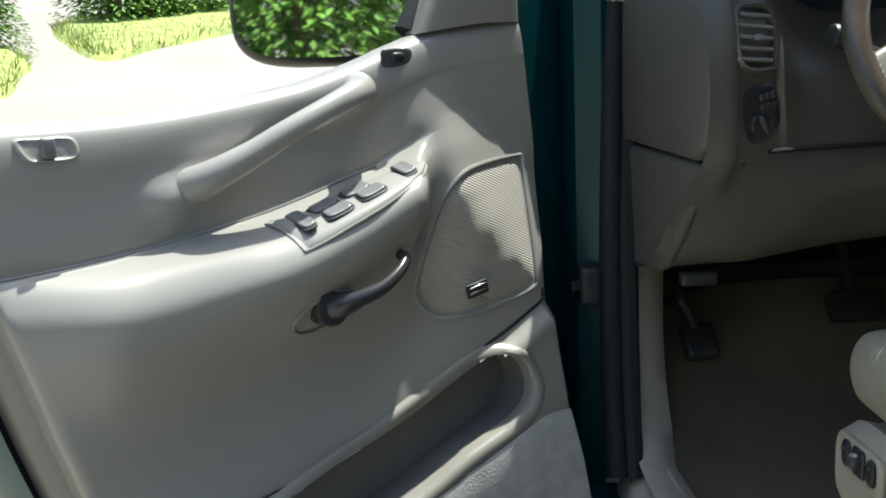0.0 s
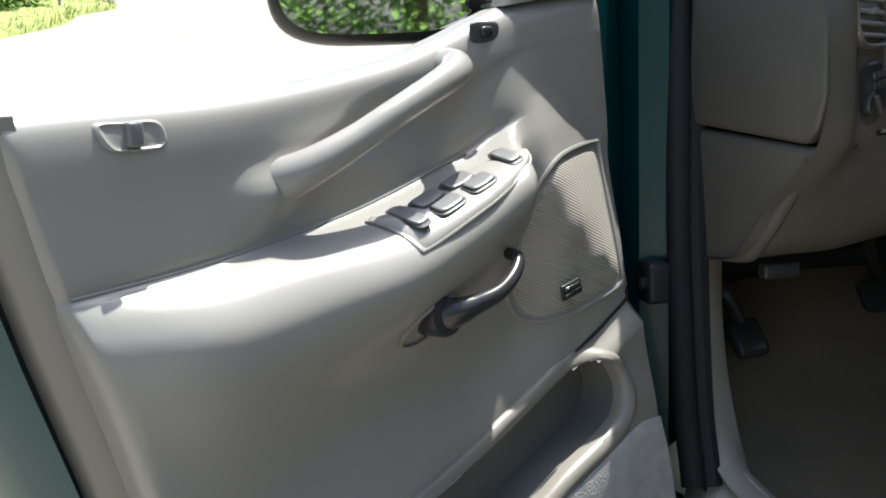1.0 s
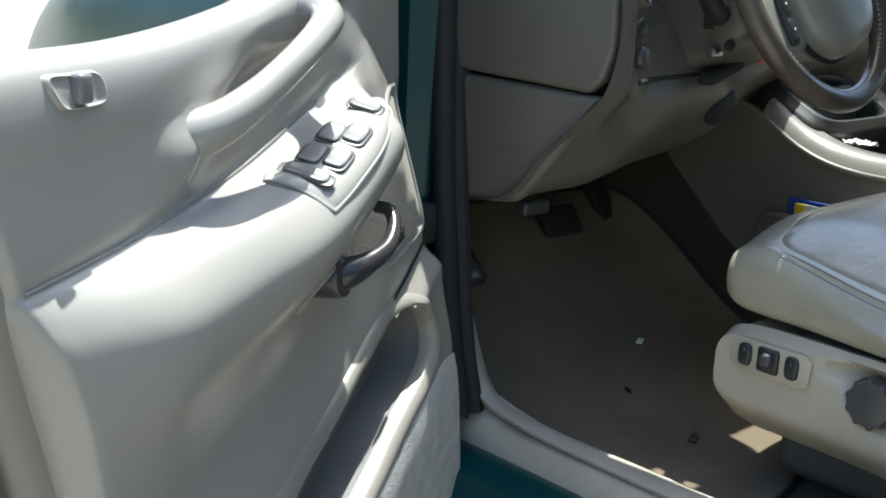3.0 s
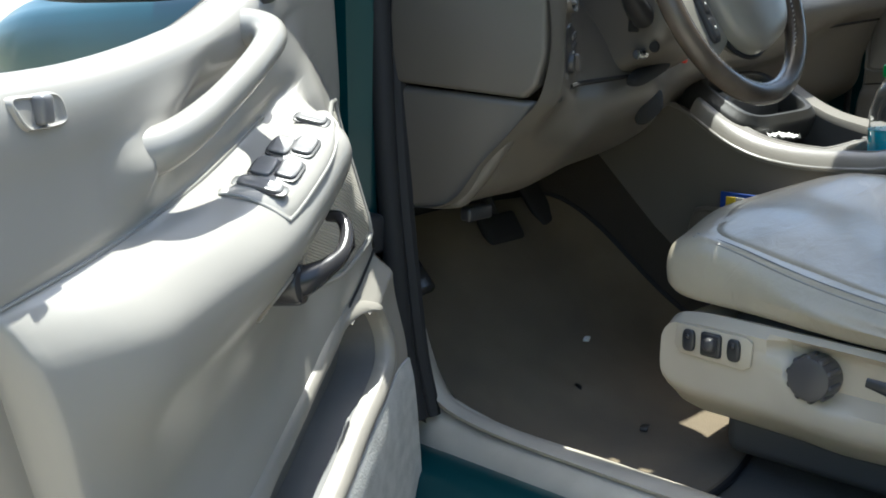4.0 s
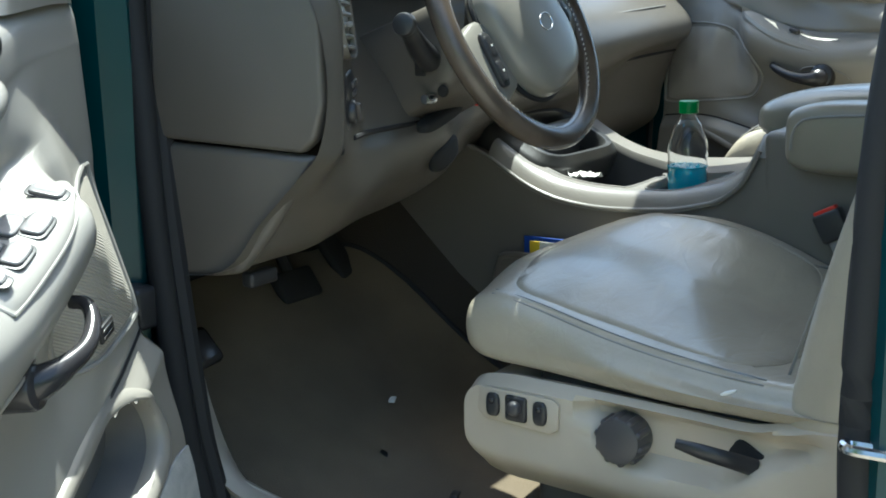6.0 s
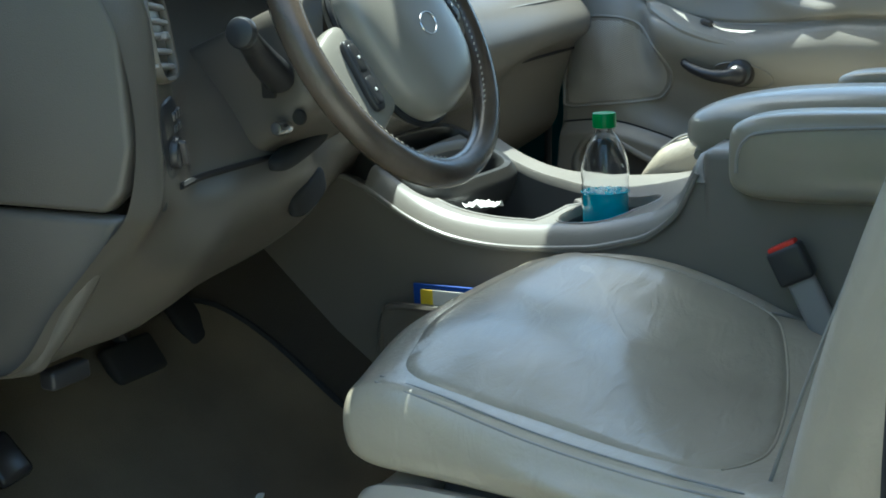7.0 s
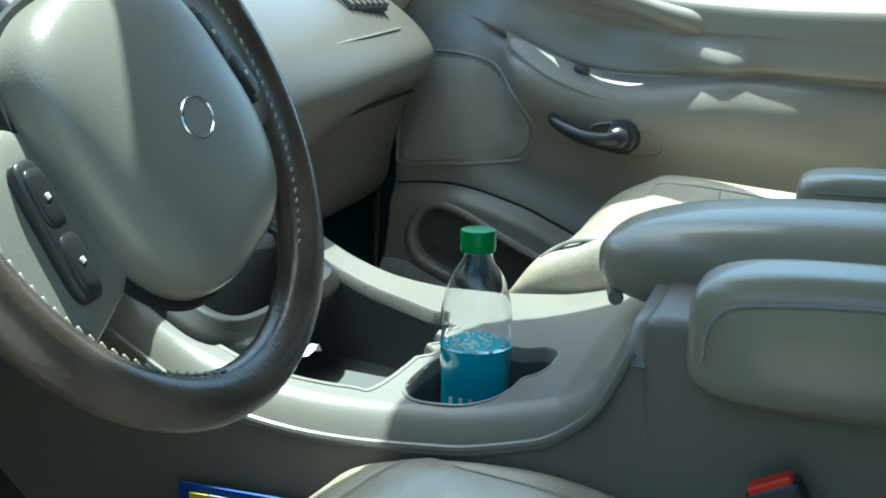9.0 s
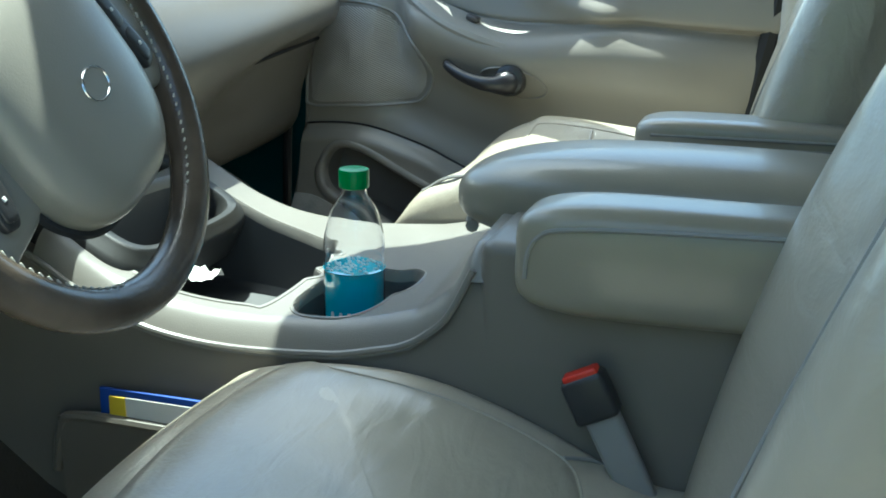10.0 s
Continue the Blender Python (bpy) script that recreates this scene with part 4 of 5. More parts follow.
part("airbag_pad", pillow((.088, .034, .090), (0, -.006, -.012), .58, .62, 40, 56, warp=lambda v: (v.x * (1 - .20 * max(0, -v.z) ** 2 - .05 * max(0, v.z)), v.y, v.z)), m_pad, wheel, "grey-beige airbag cover, slightly shiny")
part("pad_gap", tube([(.089 * math.copysign(abs(math.cos(a)) ** .62, math.cos(a)) * (1 - .20 * max(0, -math.sin(a)) ** 2), .000, -.012 + .092 * math.copysign(abs(math.sin(a)) ** .62, math.sin(a))) for a in np.linspace(0, math.tau, 40, endpoint=False)], .0035, 90, 6, closed=True, up=(0, 1, 0)), m_rubber, wheel)
for sx in (-1, 1):
    spoke = part("spoke", pillow((.050, .013, .052), (sx * .118, .006, -.014), .5, .45, 18, 28, Euler((0, radians(sx * 8), 0)).to_matrix()), m_pad, wheel, "grey-beige spoke cover")
    pad = part("cruise_pad", pillow((.0105, .005, .037), (sx * .113, -.0095, -.012), .5, .5, 16, 28, Euler((0, radians(sx * -12), 0)).to_matrix()), m_black, spoke, "black cruise control buttons")
    for k in (-1, 1):
        part("cruise_key", pillow((.0075, .003, .015), (sx * (.113 - .0035 * k), -.0128, -.012 + .0165 * k), .5, .5, 10, 18, Euler((0, radians(sx * -12), 0)).to_matrix()), m_black, pad)
        part("button_mark", box((.003, .001, .003), (sx * (.113 - .0035 * k), -.0160, -.012 + .0165 * k), .0003), m_white, pad)
    st = []
    for i in range(26):
        a = radians(-62 + 74 * i / 25) if sx > 0 else radians(180 + 62 - 74 * i / 25)
        p = Vector(((R - .0135) * math.cos(a), -.0085, (R - .0135) * math.sin(a)))
        t = Vector((-math.sin(a), 0, math.cos(a)))
        st.append(box((.0014, .0016, .0042), p, .0004, 1, Matrix.Rotation(-a + radians(25), 3, 'Y')))
    bmj = bmesh.new()
    for b in st:
        me = bpy.data.meshes.new("stitch")
        b.to_mesh(me)
        b.free()
        bmj.from_mesh(me)
        bpy.data.meshes.remove(me)
    part("stitching", bmj, m_thread, wheel, "pale thread stitching")
part("emblem", tube([(.016 * math.cos(a), -.0402 + .4 * (.016 * math.cos(a)) ** 2, -.016 + .0115 * math.sin(a)) for a in np.linspace(0, math.tau, 24, endpoint=False)], .0010, 48, 6, closed=True, up=(0, 1, 0)), m_chrome, wheel, "small oval raised emblem")
col = thing("steering_column", Matrix(), "grey-beige steering column cover with stalk", "steering column")
ring = lambda y, z0, z1, hx: [(-.42 - hx, y, (z0 + z1) / 2), (-.42 - hx * .95, y, z1 - .015), (-.42 - hx * .6, y, z1), (-.42 + hx * .6, y, z1), (-.42 + hx, y, z1 - .015), (-.42 + hx, y, z0 + .015), (-.42 + hx * .6, y, z0), (-.42 - hx * .6, y, z0), (-.42 - hx * .98, y, z0 + .015)]
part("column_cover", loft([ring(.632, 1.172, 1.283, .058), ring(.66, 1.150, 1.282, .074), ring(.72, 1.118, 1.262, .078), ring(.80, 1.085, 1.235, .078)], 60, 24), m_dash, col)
part("stalk", tube([(-.496, .676, 1.200), (-.53, .668, 1.218), (-.560, .658, 1.236), (-.580, .651, 1.246)], [.017, .0155, .012, .0125], 20, 14), m_black, col, "black indicator stalk")
part("stalk_end", disc(.015, .016, (-.586, .649, 1.249), (-1, -.25, .1), bevel=.005), m_black, col)
# shade of the stalk slot, as a near-black block on the cover
part("stalk_slot", box((.006, .018, .034), (-.4975, .690, 1.196), .003), m_void, col)
part("warning_lamp", pillow((.005, .004, .004), (-.350, .697, 1.131), .7, .7, 8, 12), m_red, col, "small orange-red lamp beside the column")
part("tilt_lever", disc(.0075, .022, (-.505, .672, 1.150), (-1, 0, 0), bevel=.003), m_chrome, col)
# near-black disc for the shade inside the lever hole
part("lever_hole", disc(.008, .006, (-.4965, .655, 1.160), (-1, 0, 0)), m_void, col)

# ---- seats ----
def cushion_ring(y, hw, zt, zb, bol):
    """Cross-section of the cushion: bolsters at the sides, dished between."""
    return [(-hw * .98, y, (zt + zb) / 2 - .01), (-hw, y, (zt + zb) / 2 + .03), (-hw * .93, y, zt + bol * .7), (-hw * .76, y, zt + bol), (-hw * .5, y, zt + bol * .25), (0, y, zt), (hw * .5, y, zt + bol * .25), (hw * .76, y, zt + bol), (hw * .93, y, zt + bol * .7), (hw, y, (zt + zb) / 2 + .03), (hw * .98, y, (zt + zb) / 2 - .01), (hw * .9, y, zb), (0, y, zb), (-hw * .9, y, zb)]


seat_mid = curve1([-.10, .18, .25, .33, .40, .45, .50, .56], [.852, .854, .868, .902, .924, .937, .944, .940])
seat_right = curve1([-.10, .177, .22, .275, .33, .39, .45, .50, .56], [.872, .884, .900, .924, .944, .958, .960, .952, .938])
seat_left = curve1([-.10, .195, .25, .325, .40, .48, .51, .56], [.866, .868, .876, .887, .902, .921, .926, .922])


def worn_cushion():
    """The driver's cushion: domed at the front, hollowed at the back, sagging over its left side."""
    rows = []
    ys = [.556, .555, .552, .546, .537, .524, .505, .48, .45, .41, .37, .33, .29, .25, .21, .17, .12, .06, 0, -.06]
    grow = [.10, .30, .52, .70, .84, .93, .98, 1.0]
    for i, y in enumerate(ys):
        v = grow[i] if i < len(grow) else 1.0
        hw = .237 * (1 - .16 * (1 - v) ** 2)
        low = .836 - .012 * smooth(.5, .25, y)
        sag = .010 * smooth(.45, .25, y)
        ring = []
        for x in np.linspace(-.86, .86, 25):
            z = seat_mid(y) + (seat_right(y) - seat_mid(y)) * smooth(.20, .78, x) + (seat_left(y) - seat_mid(y)) * smooth(-.25, -.86, x)
            ring.append([x * hw, z])
        ring += [[.94 * hw, seat_right(y) - .012], [.995 * hw, seat_right(y) - .04], [1.0 * hw, .87], [.97 * hw, low], [.6 * hw, low - .01], [0, low - .01], [-.6 * hw, low - .01]]
        zl = seat_left(y)
        ring += [[-.90 * hw, low], [-.955 * hw - sag, low + .020], [-.965 * hw - sag, (low + zl) / 2], [-.95 * hw, zl - .020], [-.91 * hw, zl - .004]]
        out = []
        for x, z in ring:
            z = .880 + (z - .880) * v
            bulge = .045 * max(0.0, 1 - ((x - .06) / .30) ** 2) * smooth(.40, .555, y)
            out.append((x, y + bulge - .262, z - .03))
        rows.append(catmull(out, 120, True))
    return sheet(catmull(np.array(rows), 90), close_v=True, caps=True)


def build_seat(m, label, near):
    seat = thing("front_seat", m, label, "car seat", group="front seats")
    rings = [cushion_ring(.285, .12, .865, .845, .004), cushion_ring(.275, .185, .885, .82, .006), cushion_ring(.235, .225, .905, .80, .014), cushion_ring(.15, .238, .905, .80, .024), cushion_ring(.02, .24, .885, .80, .034), cushion_ring(-.12, .24, .865, .80, .044), cushion_ring(-.24, .235, .86, .80, .05), cushion_ring(-.34, .22, .87, .80, .05)]
    if not near:
        rings = [cushion_ring(.295, .14, .80, .78, .002), cushion_ring(.28, .19, .835, .78, .004), cushion_ring(.24, .225, .880, .79, .010), cushion_ring(.19, .236, .900, .80, .018)] + rings[3:]
    bm = worn_cushion() if near else loft(rings, 90, 70)
    tree = BVHTree.FromBMesh(bm)
    cu = part("cushion", bm, m_leather, seat, "creased grey leather cushion, worn and shiny")
    ins = catmull([(-.150, .225, 1), (-.162, .15, 1), (-.165, .05, 1), (-.150, -.06, 1), (-.10, -.115, 1), (0, -.13, 1), (.10, -.115, 1), (.150, -.06, 1), (.165, .05, 1), (.162, .15, 1), (.150, .225, 1), (.08, .245, 1), (0, .25, 1), (-.08, .245, 1)], 72, True)
    if near:
        ins = catmull([(-.190, .235, 1), (-.188, .10, 1), (-.186, -.01, 1), (-.165, -.055, 1), (-.10, -.075, 1), (-.02, -.072, 1), (.08, -.056, 1), (.150, -.035, 1), (.176, -.012, 1), (.180, .05, 1), (.178, .13, 1), (.190, .205, 1), (.217, .255, 1), (.10, .290, 1), (0, .290, 1), (-.12, .270, 1)], 96, True)
    else:
        ins[:, 1] = np.minimum(ins[:, 1], .16 + .2 * (ins[:, 1] - .16))
    cen = ins.mean(axis=0)
    rows = [drape(tree, [cen + (p - cen) * k for p in ins], lift=h) for k, h in ((.001, .002), (.25, .002), (.5, .002), (.75, .002), (.92, .002), (.98, .001), (1.0, -.003))]
    panel = part("seat_insert", sheet(rows, close_v=True), m_insert, cu, "darker worn centre panel")
    part("insert_seam", tube(drape(tree, ins[18:73:3] if near else ins[::3], lift=.0002), .0012, 140, 6, closed=not near), m_insert, panel)
    if near:
        for x0, y0, y1, bend in ((.012, .265, .150, -.020),):
            part("crease", tube(drape(tree, [(x0 + bend * k, y0 + (y1 - y0) * k, 1) for k in np.linspace(0, 1, 7)], lift=.0002), .0014, 40, 6), m_insert, panel)
        for dx in (0, .010):
            part("side_seam", tube(drape(tree, [(-.212 + dx, .262, 1), (-.216 + dx, .20, 1), (-.217 + dx, .10, 1), (-.217 + dx, .0, 1), (-.215 + dx, -.085, 1)], lift=.0004), .0011, 60, 6), m_leather_edge, cu)
        part("rear_seam", tube(drape(tree, [(.176, -.014, 1), (.195, -.035, 1), (.212, -.060, 1), (.226, -.075, 1)], lift=.0005), .002, 30, 6), m_leather_edge, cu)
    else:
        part("cross_seam", tube(drape(tree, [(x, .08 + .25 * x * x, 1) for x in np.linspace(-.155, .155, 10)], lift=.0035), .0018, 60, 6), m_leather_edge, panel)
        part("side_seam", tube(drape(tree, [(-.205, .235, 1), (-.218, .18, 1), (-.222, .05, 1), (-.222, -.10, 1), (-.216, -.25, 1)], lift=.0005), .0024, 60, 6), m_leather_edge, cu)
    for k in () if near else (-1, 1):
        part("rear_seam", tube(drape(tree, [(k * .12, -.10, 1), (k * .16, -.12, 1), (k * .20, -.15, 1), (k * .222, -.17, 1)], lift=.0005), .002, 30, 6), m_leather_edge, cu)
    bk = []
    for k in np.linspace(0, 1, 8):
        z = .80 + .66 * k
        y = -.165 - .19 * k - .06 * k * k
        hw = .235 - .03 * k * k
        th = .05 + .02 * math.sin(k * math.pi)
        bk.append([(-hw, y - .02, z), (-hw * .97, y + th * .9, z), (-hw * .75, y + th * 1.15, z), (-hw * .4, y + th * .6, z), (0, y + th * .5, z), (hw * .4, y + th * .6, z), (hw * .75, y + th * 1.15, z), (hw * .97, y + th * .9, z), (hw, y - .02, z), (hw * .8, y - .08, z), (-hw * .8, y - .08, z)])
    part("backrest", loft(bk, 70, 40), m_leather, seat, "reclined grey leather backrest")
    part("back_seam", tube([(-.165, -.165 - .19 * k - .06 * k * k + .079, .80 + .66 * k) for k in np.linspace(0, 1, 8)], .002, 40, 6), m_leather_edge, seat)
    base = part("seat_riser", box((.40, .46, .20), (0, -.02, .70), .02), m_dark_trim, seat)
    if near:
        up = catmull([(.288, .735), (.286, .768), (.272, .788), (.24, .795), (.20, .796), (.10, .795), (0, .793), (-.08, .792), (-.125, .806), (-.17, .815), (-.32, .818)], 48)
        lo = catmull([(.288, .715), (.285, .682), (.270, .662), (.24, .654), (.20, .653), (.10, .650), (.04, .646), (-.05, .650), (-.13, .655), (-.17, .655), (-.32, .655)], 48)
        rows = []
        for a, b in zip(up, lo):
            row = [(-.205, a[0], a[1] - .004), (-.222, a[0], a[1]), (-.232, a[0], a[1] - .006)]
            for k in np.linspace(.08, .97, 18):
                y, z = a[0] + (b[0] - a[0]) * k, a[1] + (b[1] - a[1]) * k
                # scoop round the knob and lever, over a swelling lower lip
                edge = .712 + 2.2 * max(0, y - .06) ** 1.3 + .55 * max(0, -.04 - y)
                scoop = .030 * smooth(.797, .770, z) * smooth(-.004, .016, z - edge) * smooth(.150, .110, y) * smooth(-.19, -.13, y)
                row.append((-.240 + scoop + .030 * smooth(.62, 1.0, k) ** 2, y, z))
            rows.append(row + [(-.20, b[0], b[1] - .002)])
        cover = part("side_cover", sheet(rows), m_cover, seat, "beige plastic seat side cover")
        part("cover_front", box((.44, .07, .13), (-.005, .248, .724), .030, 5), m_cover, seat)
        pn = part("seat_switch_panel", plate([(.260, .782), (.160, .782), (.150, .776), (.152, .744), (.163, .738), (.255, .742), (.264, .752)], .004, .0012, "x", -.2445), m_cover, cover, "raised bezel with seat switches")
        for y, r in ((.241, .010), (.175, .010)):
            part("seat_switch", pillow((.004, r * .95, .015), (-.246, y, .762), .6, .7, 10, 18), m_black, pn)
            part("switch_dot", pillow((.0045, .004, .004), (-.2478, y, .768), .7, .7, 8, 12), m_handle, pn)
        part("seat_joystick", box((.006, .030, .032), (-.246, .208, .762), .004), m_black, pn)
        part("joystick_knob", pillow((.007, .009, .009), (-.251, .208, .764), .7, .7, 10, 16), m_switch, pn)
        kn = part("lumbar_knob", disc(.0295, .040, (-.226, .074, .746), (-1, 0, .05), 36, .004, .94), m_switch, cover, "round dark seat knob")
        for k in range(10):
            a = k * math.tau / 10 + .2
            part("grip", box((.030, .009, .009), (-.229, .074 + .0268 * math.cos(a), .746 + .0268 * math.sin(a)), .004, turn=Euler((a, 0, 0)).to_matrix()), m_switch, kn)
        part("recline_lever", tube([(-.222, -.082, .742), (-.246, -.062, .755), (-.260, -.034, .764), (-.262, -.006, .768)], [.010, .0095, .009, .006], 22, 12, flat=.55), m_black, cover, "black recline lever")
        # near-black body for the shade in the lever's slot
        part("lever_slot", pillow((.004, .034, .015), (-.2105, -.080, .740), .4, .6, 10, 20, Euler((radians(32), 0, 0)).to_matrix()), m_void, cover)
        part("leather_tear", pillow((.003, .010, .0024), (-.238, -.055, .828), .9, .9, 8, 14, Euler((radians(-24), 0, 0)).to_matrix()), m_white, cu, "torn leather showing pale foam")
    return seat


seat = build_seat(pose(-.375, .262, 0.03), "creased grey leather driver seat with power controls", True)
build_seat(pose(.445, .285, .136), "grey leather passenger seat in bright sun", False)

# armrests
bm = pillow((.047, .20, .050), (-.145, .105, 1.084), .40, .34, 32, 52, warp=lambda v: (v.x * (1 - .10 * max(0, v.z) ** 2), v.y, v.z + .10 * v.y * (-.6 if v.z < 0 else -.15)))
tree = BVHTree.FromBMesh(bm)
arm = part("armrest", bm, m_arm, None)
tagged(arm, "folded-down grey leather armrest of the driver seat", "armrest", "armrests")
part("piping", tube(drape(tree, [(-.4, .292, 1.066), (-.4, .290, 1.088), (-.4, .281, 1.104), (-.4, .262, 1.112), (-.4, .20, 1.117), (-.4, .08, 1.121), (-.4, -.06, 1.124)], (-1, 0, 0), .0005), .0022, 60, 6), m_leather_edge, arm)
bm = pillow((.046, .16, .032), (.215, .095, 1.118), .34, .34, 28, 44)
tree = BVHTree.FromBMesh(bm)
arm2 = part("armrest", bm, m_arm, None)
tagged(arm2, "folded-down grey leather armrest of the passenger seat", "armrest", "armrests")
for dz in (0, .010):
    part("piping", tube(drape(tree, [(-.4, .235, 1.122 + dz), (-.4, .15, 1.124 + dz), (-.4, .0, 1.126 + dz)], (-1, 0, 0), .0005), .002, 40, 6), m_leather_edge, arm2)

# ---- centre console ----
console = thing("centre_console", Matrix(), "grey-beige centre console with tray and cup holders", "console")
yk = [.95, .84, .715, .615, .48, .405, .370, .350, .335, .20, -.2]
zk = [1.04, 1.035, .972, .952, .958, .977, 1.005, 1.045, 1.070, 1.072, 1.072]
z_rail = curve1(yk[::-1], zk[::-1])
side = []
for y in np.linspace(-.25, 1.0, 60):
    zr = z_rail(y)
    side.append([(-.150, y, zr + .002), (-.156, y, zr - .02), (-.160, y, zr - .06), (-.165, y, (zr + .6) / 2), (-.170, y, .58)])
part("side_panel", solid(side, (.02, 0, 0)), m_side, console, "taupe console side")
side = [[(.20 + (.15 + x) * -1 - .0, y, z + .03) for x, y, z in row] for row in side if row[0][1] < .82]
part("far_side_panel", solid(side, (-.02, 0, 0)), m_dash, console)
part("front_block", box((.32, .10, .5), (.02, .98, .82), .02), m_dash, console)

ztop2 = lambda y: min(z_rail(y) + .030, 1.080)
tray_loop = [(-.098, .575), (-.105, .60), (-.108, .70), (-.09, .775), (.0, .80), (.12, .79), (.15, .76), (.135, .66), (.11, .60), (.095, .578), (0, .568)]


def console_z(x, y):
    return ztop2(y) + .012 * smooth(-.16, .18, x) + (.0 if x > -.126 else -.031 * ((-.126 - x) / .032) ** 2)


# top skin: a grid with the tray and cup openings left out
cup_loop = [(-.127, .50), (-.120, .530), (-.09, .549), (-.04, .549), (.0, .536), (.020, .512), (.018, .486), (.011, .468), (.010, .452), (-.008, .437), (-.035, .434), (-.058, .440), (-.068, .452), (-.090, .455), (-.112, .464), (-.124, .48)]
tray_s = catmull([(x, y, 0) for x, y in tray_loop], 220, True)
# three coin notches scalloped into the rear edge
for p in tray_s:
    if p[1] < .60:
        p[1] -= max(.013 * math.sqrt(max(0, 1 - ((p[0] - c) / .0115) ** 2)) for c in (-.005, .030, .065))
cup_s = catmull([(x, y, 0) for x, y in cup_loop], 48, True)


bm = bmesh.new()
nx, ny = 120, 170
xs, ys = np.linspace(-.158, .20, nx), np.linspace(.262, .805, ny)
V = {}
keepf = [[not (inside((xs[i] + xs[i + 1]) / 2, (ys[j] + ys[j + 1]) / 2, tray_s) or inside((xs[i] + xs[i + 1]) / 2, (ys[j] + ys[j + 1]) / 2, cup_s)) for j in range(ny - 1)] for i in range(nx - 1)]
for i in range(nx - 1):
    for j in range(ny - 1):
        if keepf[i][j]:
            q = []
            for a, b in ((i, j), (i + 1, j), (i + 1, j + 1), (i, j + 1)):
                if (a, b) not in V:
                    V[a, b] = bm.verts.new((xs[a], ys[b], console_z(xs[a], ys[b])))
                q.append(V[a, b])
            bm.faces.new(q)
part("console_top", bm, m_console, console, "pale satin console top")


def well(loop, depth, name, mat, lip, shrink=.95):
    c = loop.mean(axis=0)
    rows = []
    for k, dz in ((1.055, -.004), (1.04, .0010), (1.005, .0014), (.985, -.002), (.97, -.012), (shrink, -depth * .9), (shrink * .9, -depth)):
        rows.append([(c[0] + (p[0] - c[0]) * k, c[1] + (p[1] - c[1]) * k, (console_z(p[0], p[1]) if dz > -.02 else console_z(c[0], c[1])) + dz) for p in loop])
    b = sheet(rows[:5], close_v=True)
    rim_ob = part(name + "_rim", b, m_console, console)
    b = sheet(rows[4:], close_v=True)
    b.faces.new([v for v in b.verts][-len(loop):])
    part(name + "_well", b, mat, rim_ob)
    return rim_ob


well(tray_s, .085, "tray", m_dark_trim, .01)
# cup well made near-black, the shade of its depth put into the colour
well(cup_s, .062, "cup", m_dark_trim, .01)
part("console_rail", tube([(-.156, y, z_rail(y) + .004) for y in np.linspace(.345, .90, 26)], .0035, 120, 8), m_console, console)
bin_m = Matrix.Translation((.018, .775, 1.043)) @ Euler((radians(-62), 0, 0)).to_matrix().to_4x4()
m_bin = material("bin_plastic", (0.028, 0.028, 0.027), 0.4, bump=0.2, scale=700)
bl = [(.126 * math.copysign(abs(math.cos(a)) ** .4, math.cos(a)), .072 * math.copysign(abs(math.sin(a)) ** .4, math.sin(a))) for a in np.linspace(0, math.tau, 40, endpoint=False)]
bm = sheet([[(x * k, -h, z * k) for x, z in bl] for k, h in ((1.16, -.05), (1.14, -.012), (1.08, -.002), (1.0, .002), (.98, .006), (.95, .008), (.86, .006), (.84, .002), (.83, -.03))], close_v=True)
bmesh.ops.transform(bm, matrix=bin_m, verts=bm.verts)
fb = part("front_bin", bm, m_bin, console, "framed storage bin under the dash")
# bin lining, its inner shade put in as near-black colour
bm = sheet([[(x * k, -h, z * k) for x, z in bl] for k, h in ((.84, -.028), (.78, -.07), (.5, -.075), (.02, -.075))], close_v=True)
bmesh.ops.transform(bm, matrix=bin_m, verts=bm.verts)
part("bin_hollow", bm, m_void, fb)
lid = part("lid", pillow((.096, .26, .050), (.042, .150, 1.094), .72, .62, 44, 72, warp=lambda v: (v.x - .108 * smooth(.042, -.002, v.z) * smooth(.0, -.080, v.x) * smooth(.235, .165, v.y), v.y, v.z - .12 * max(0, v.y) ** 3)), m_arm, console, "padded grey leather console lid")
part("lid_seam", tube([(-.030, .345, 1.100), (-.040, .28, 1.116), (-.043, .15, 1.121), (-.043, .0, 1.121)], .0022, 40, 6), m_leather_edge, lid)
part("lid_rim", tube([(-.005, .388, 1.058), (.045, .398, 1.058), (.10, .385, 1.058)], .007, 60, 8), m_trim, lid)
part("rear_box", box((.334, .585, .522), (.006, .0465, .827), .012), m_side, console)
# side pocket with a booklet
part("pocket_lip", tube([(-.168, .785, .80), (-.174, .772, .850), (-.177, .745, .868), (-.178, .60, .868), (-.177, .50, .868)], .006, 40, 8), m_side, console)
part("pocket_front", solid([[(-.180 + .006 * k, y, .866 - .14 * k) for k in np.linspace(0, 1, 6)] for y in np.linspace(.50, .772, 10)], (.006, 0, 0)), m_side, console)
book = thing("booklet", Matrix(), "blue booklet with white and yellow label in the console pocket", "booklet")
part("cover", box((.004, .17, .10), (-.1725, .640, .852), .001), m_blue, book)
part("label_panel", box((.002, .13, .07), (-.1752, .630, .860), .0005), m_white, book)
part("stripe", box((.002, .018, .07), (-.1762, .704, .860), .0005), m_yellow, book)

# buckle
buckle = thing("seat_belt_buckle", Matrix(), "black seat belt buckle with a red button on a grey stalk", "belt buckle")
bt = Euler((radians(-27), 0, 0)).to_matrix()
part("stalk", box((.016, .032, .11), (-.184, .202, .916), .006, turn=bt), m_dark_edge, buckle, "grey plastic stalk")
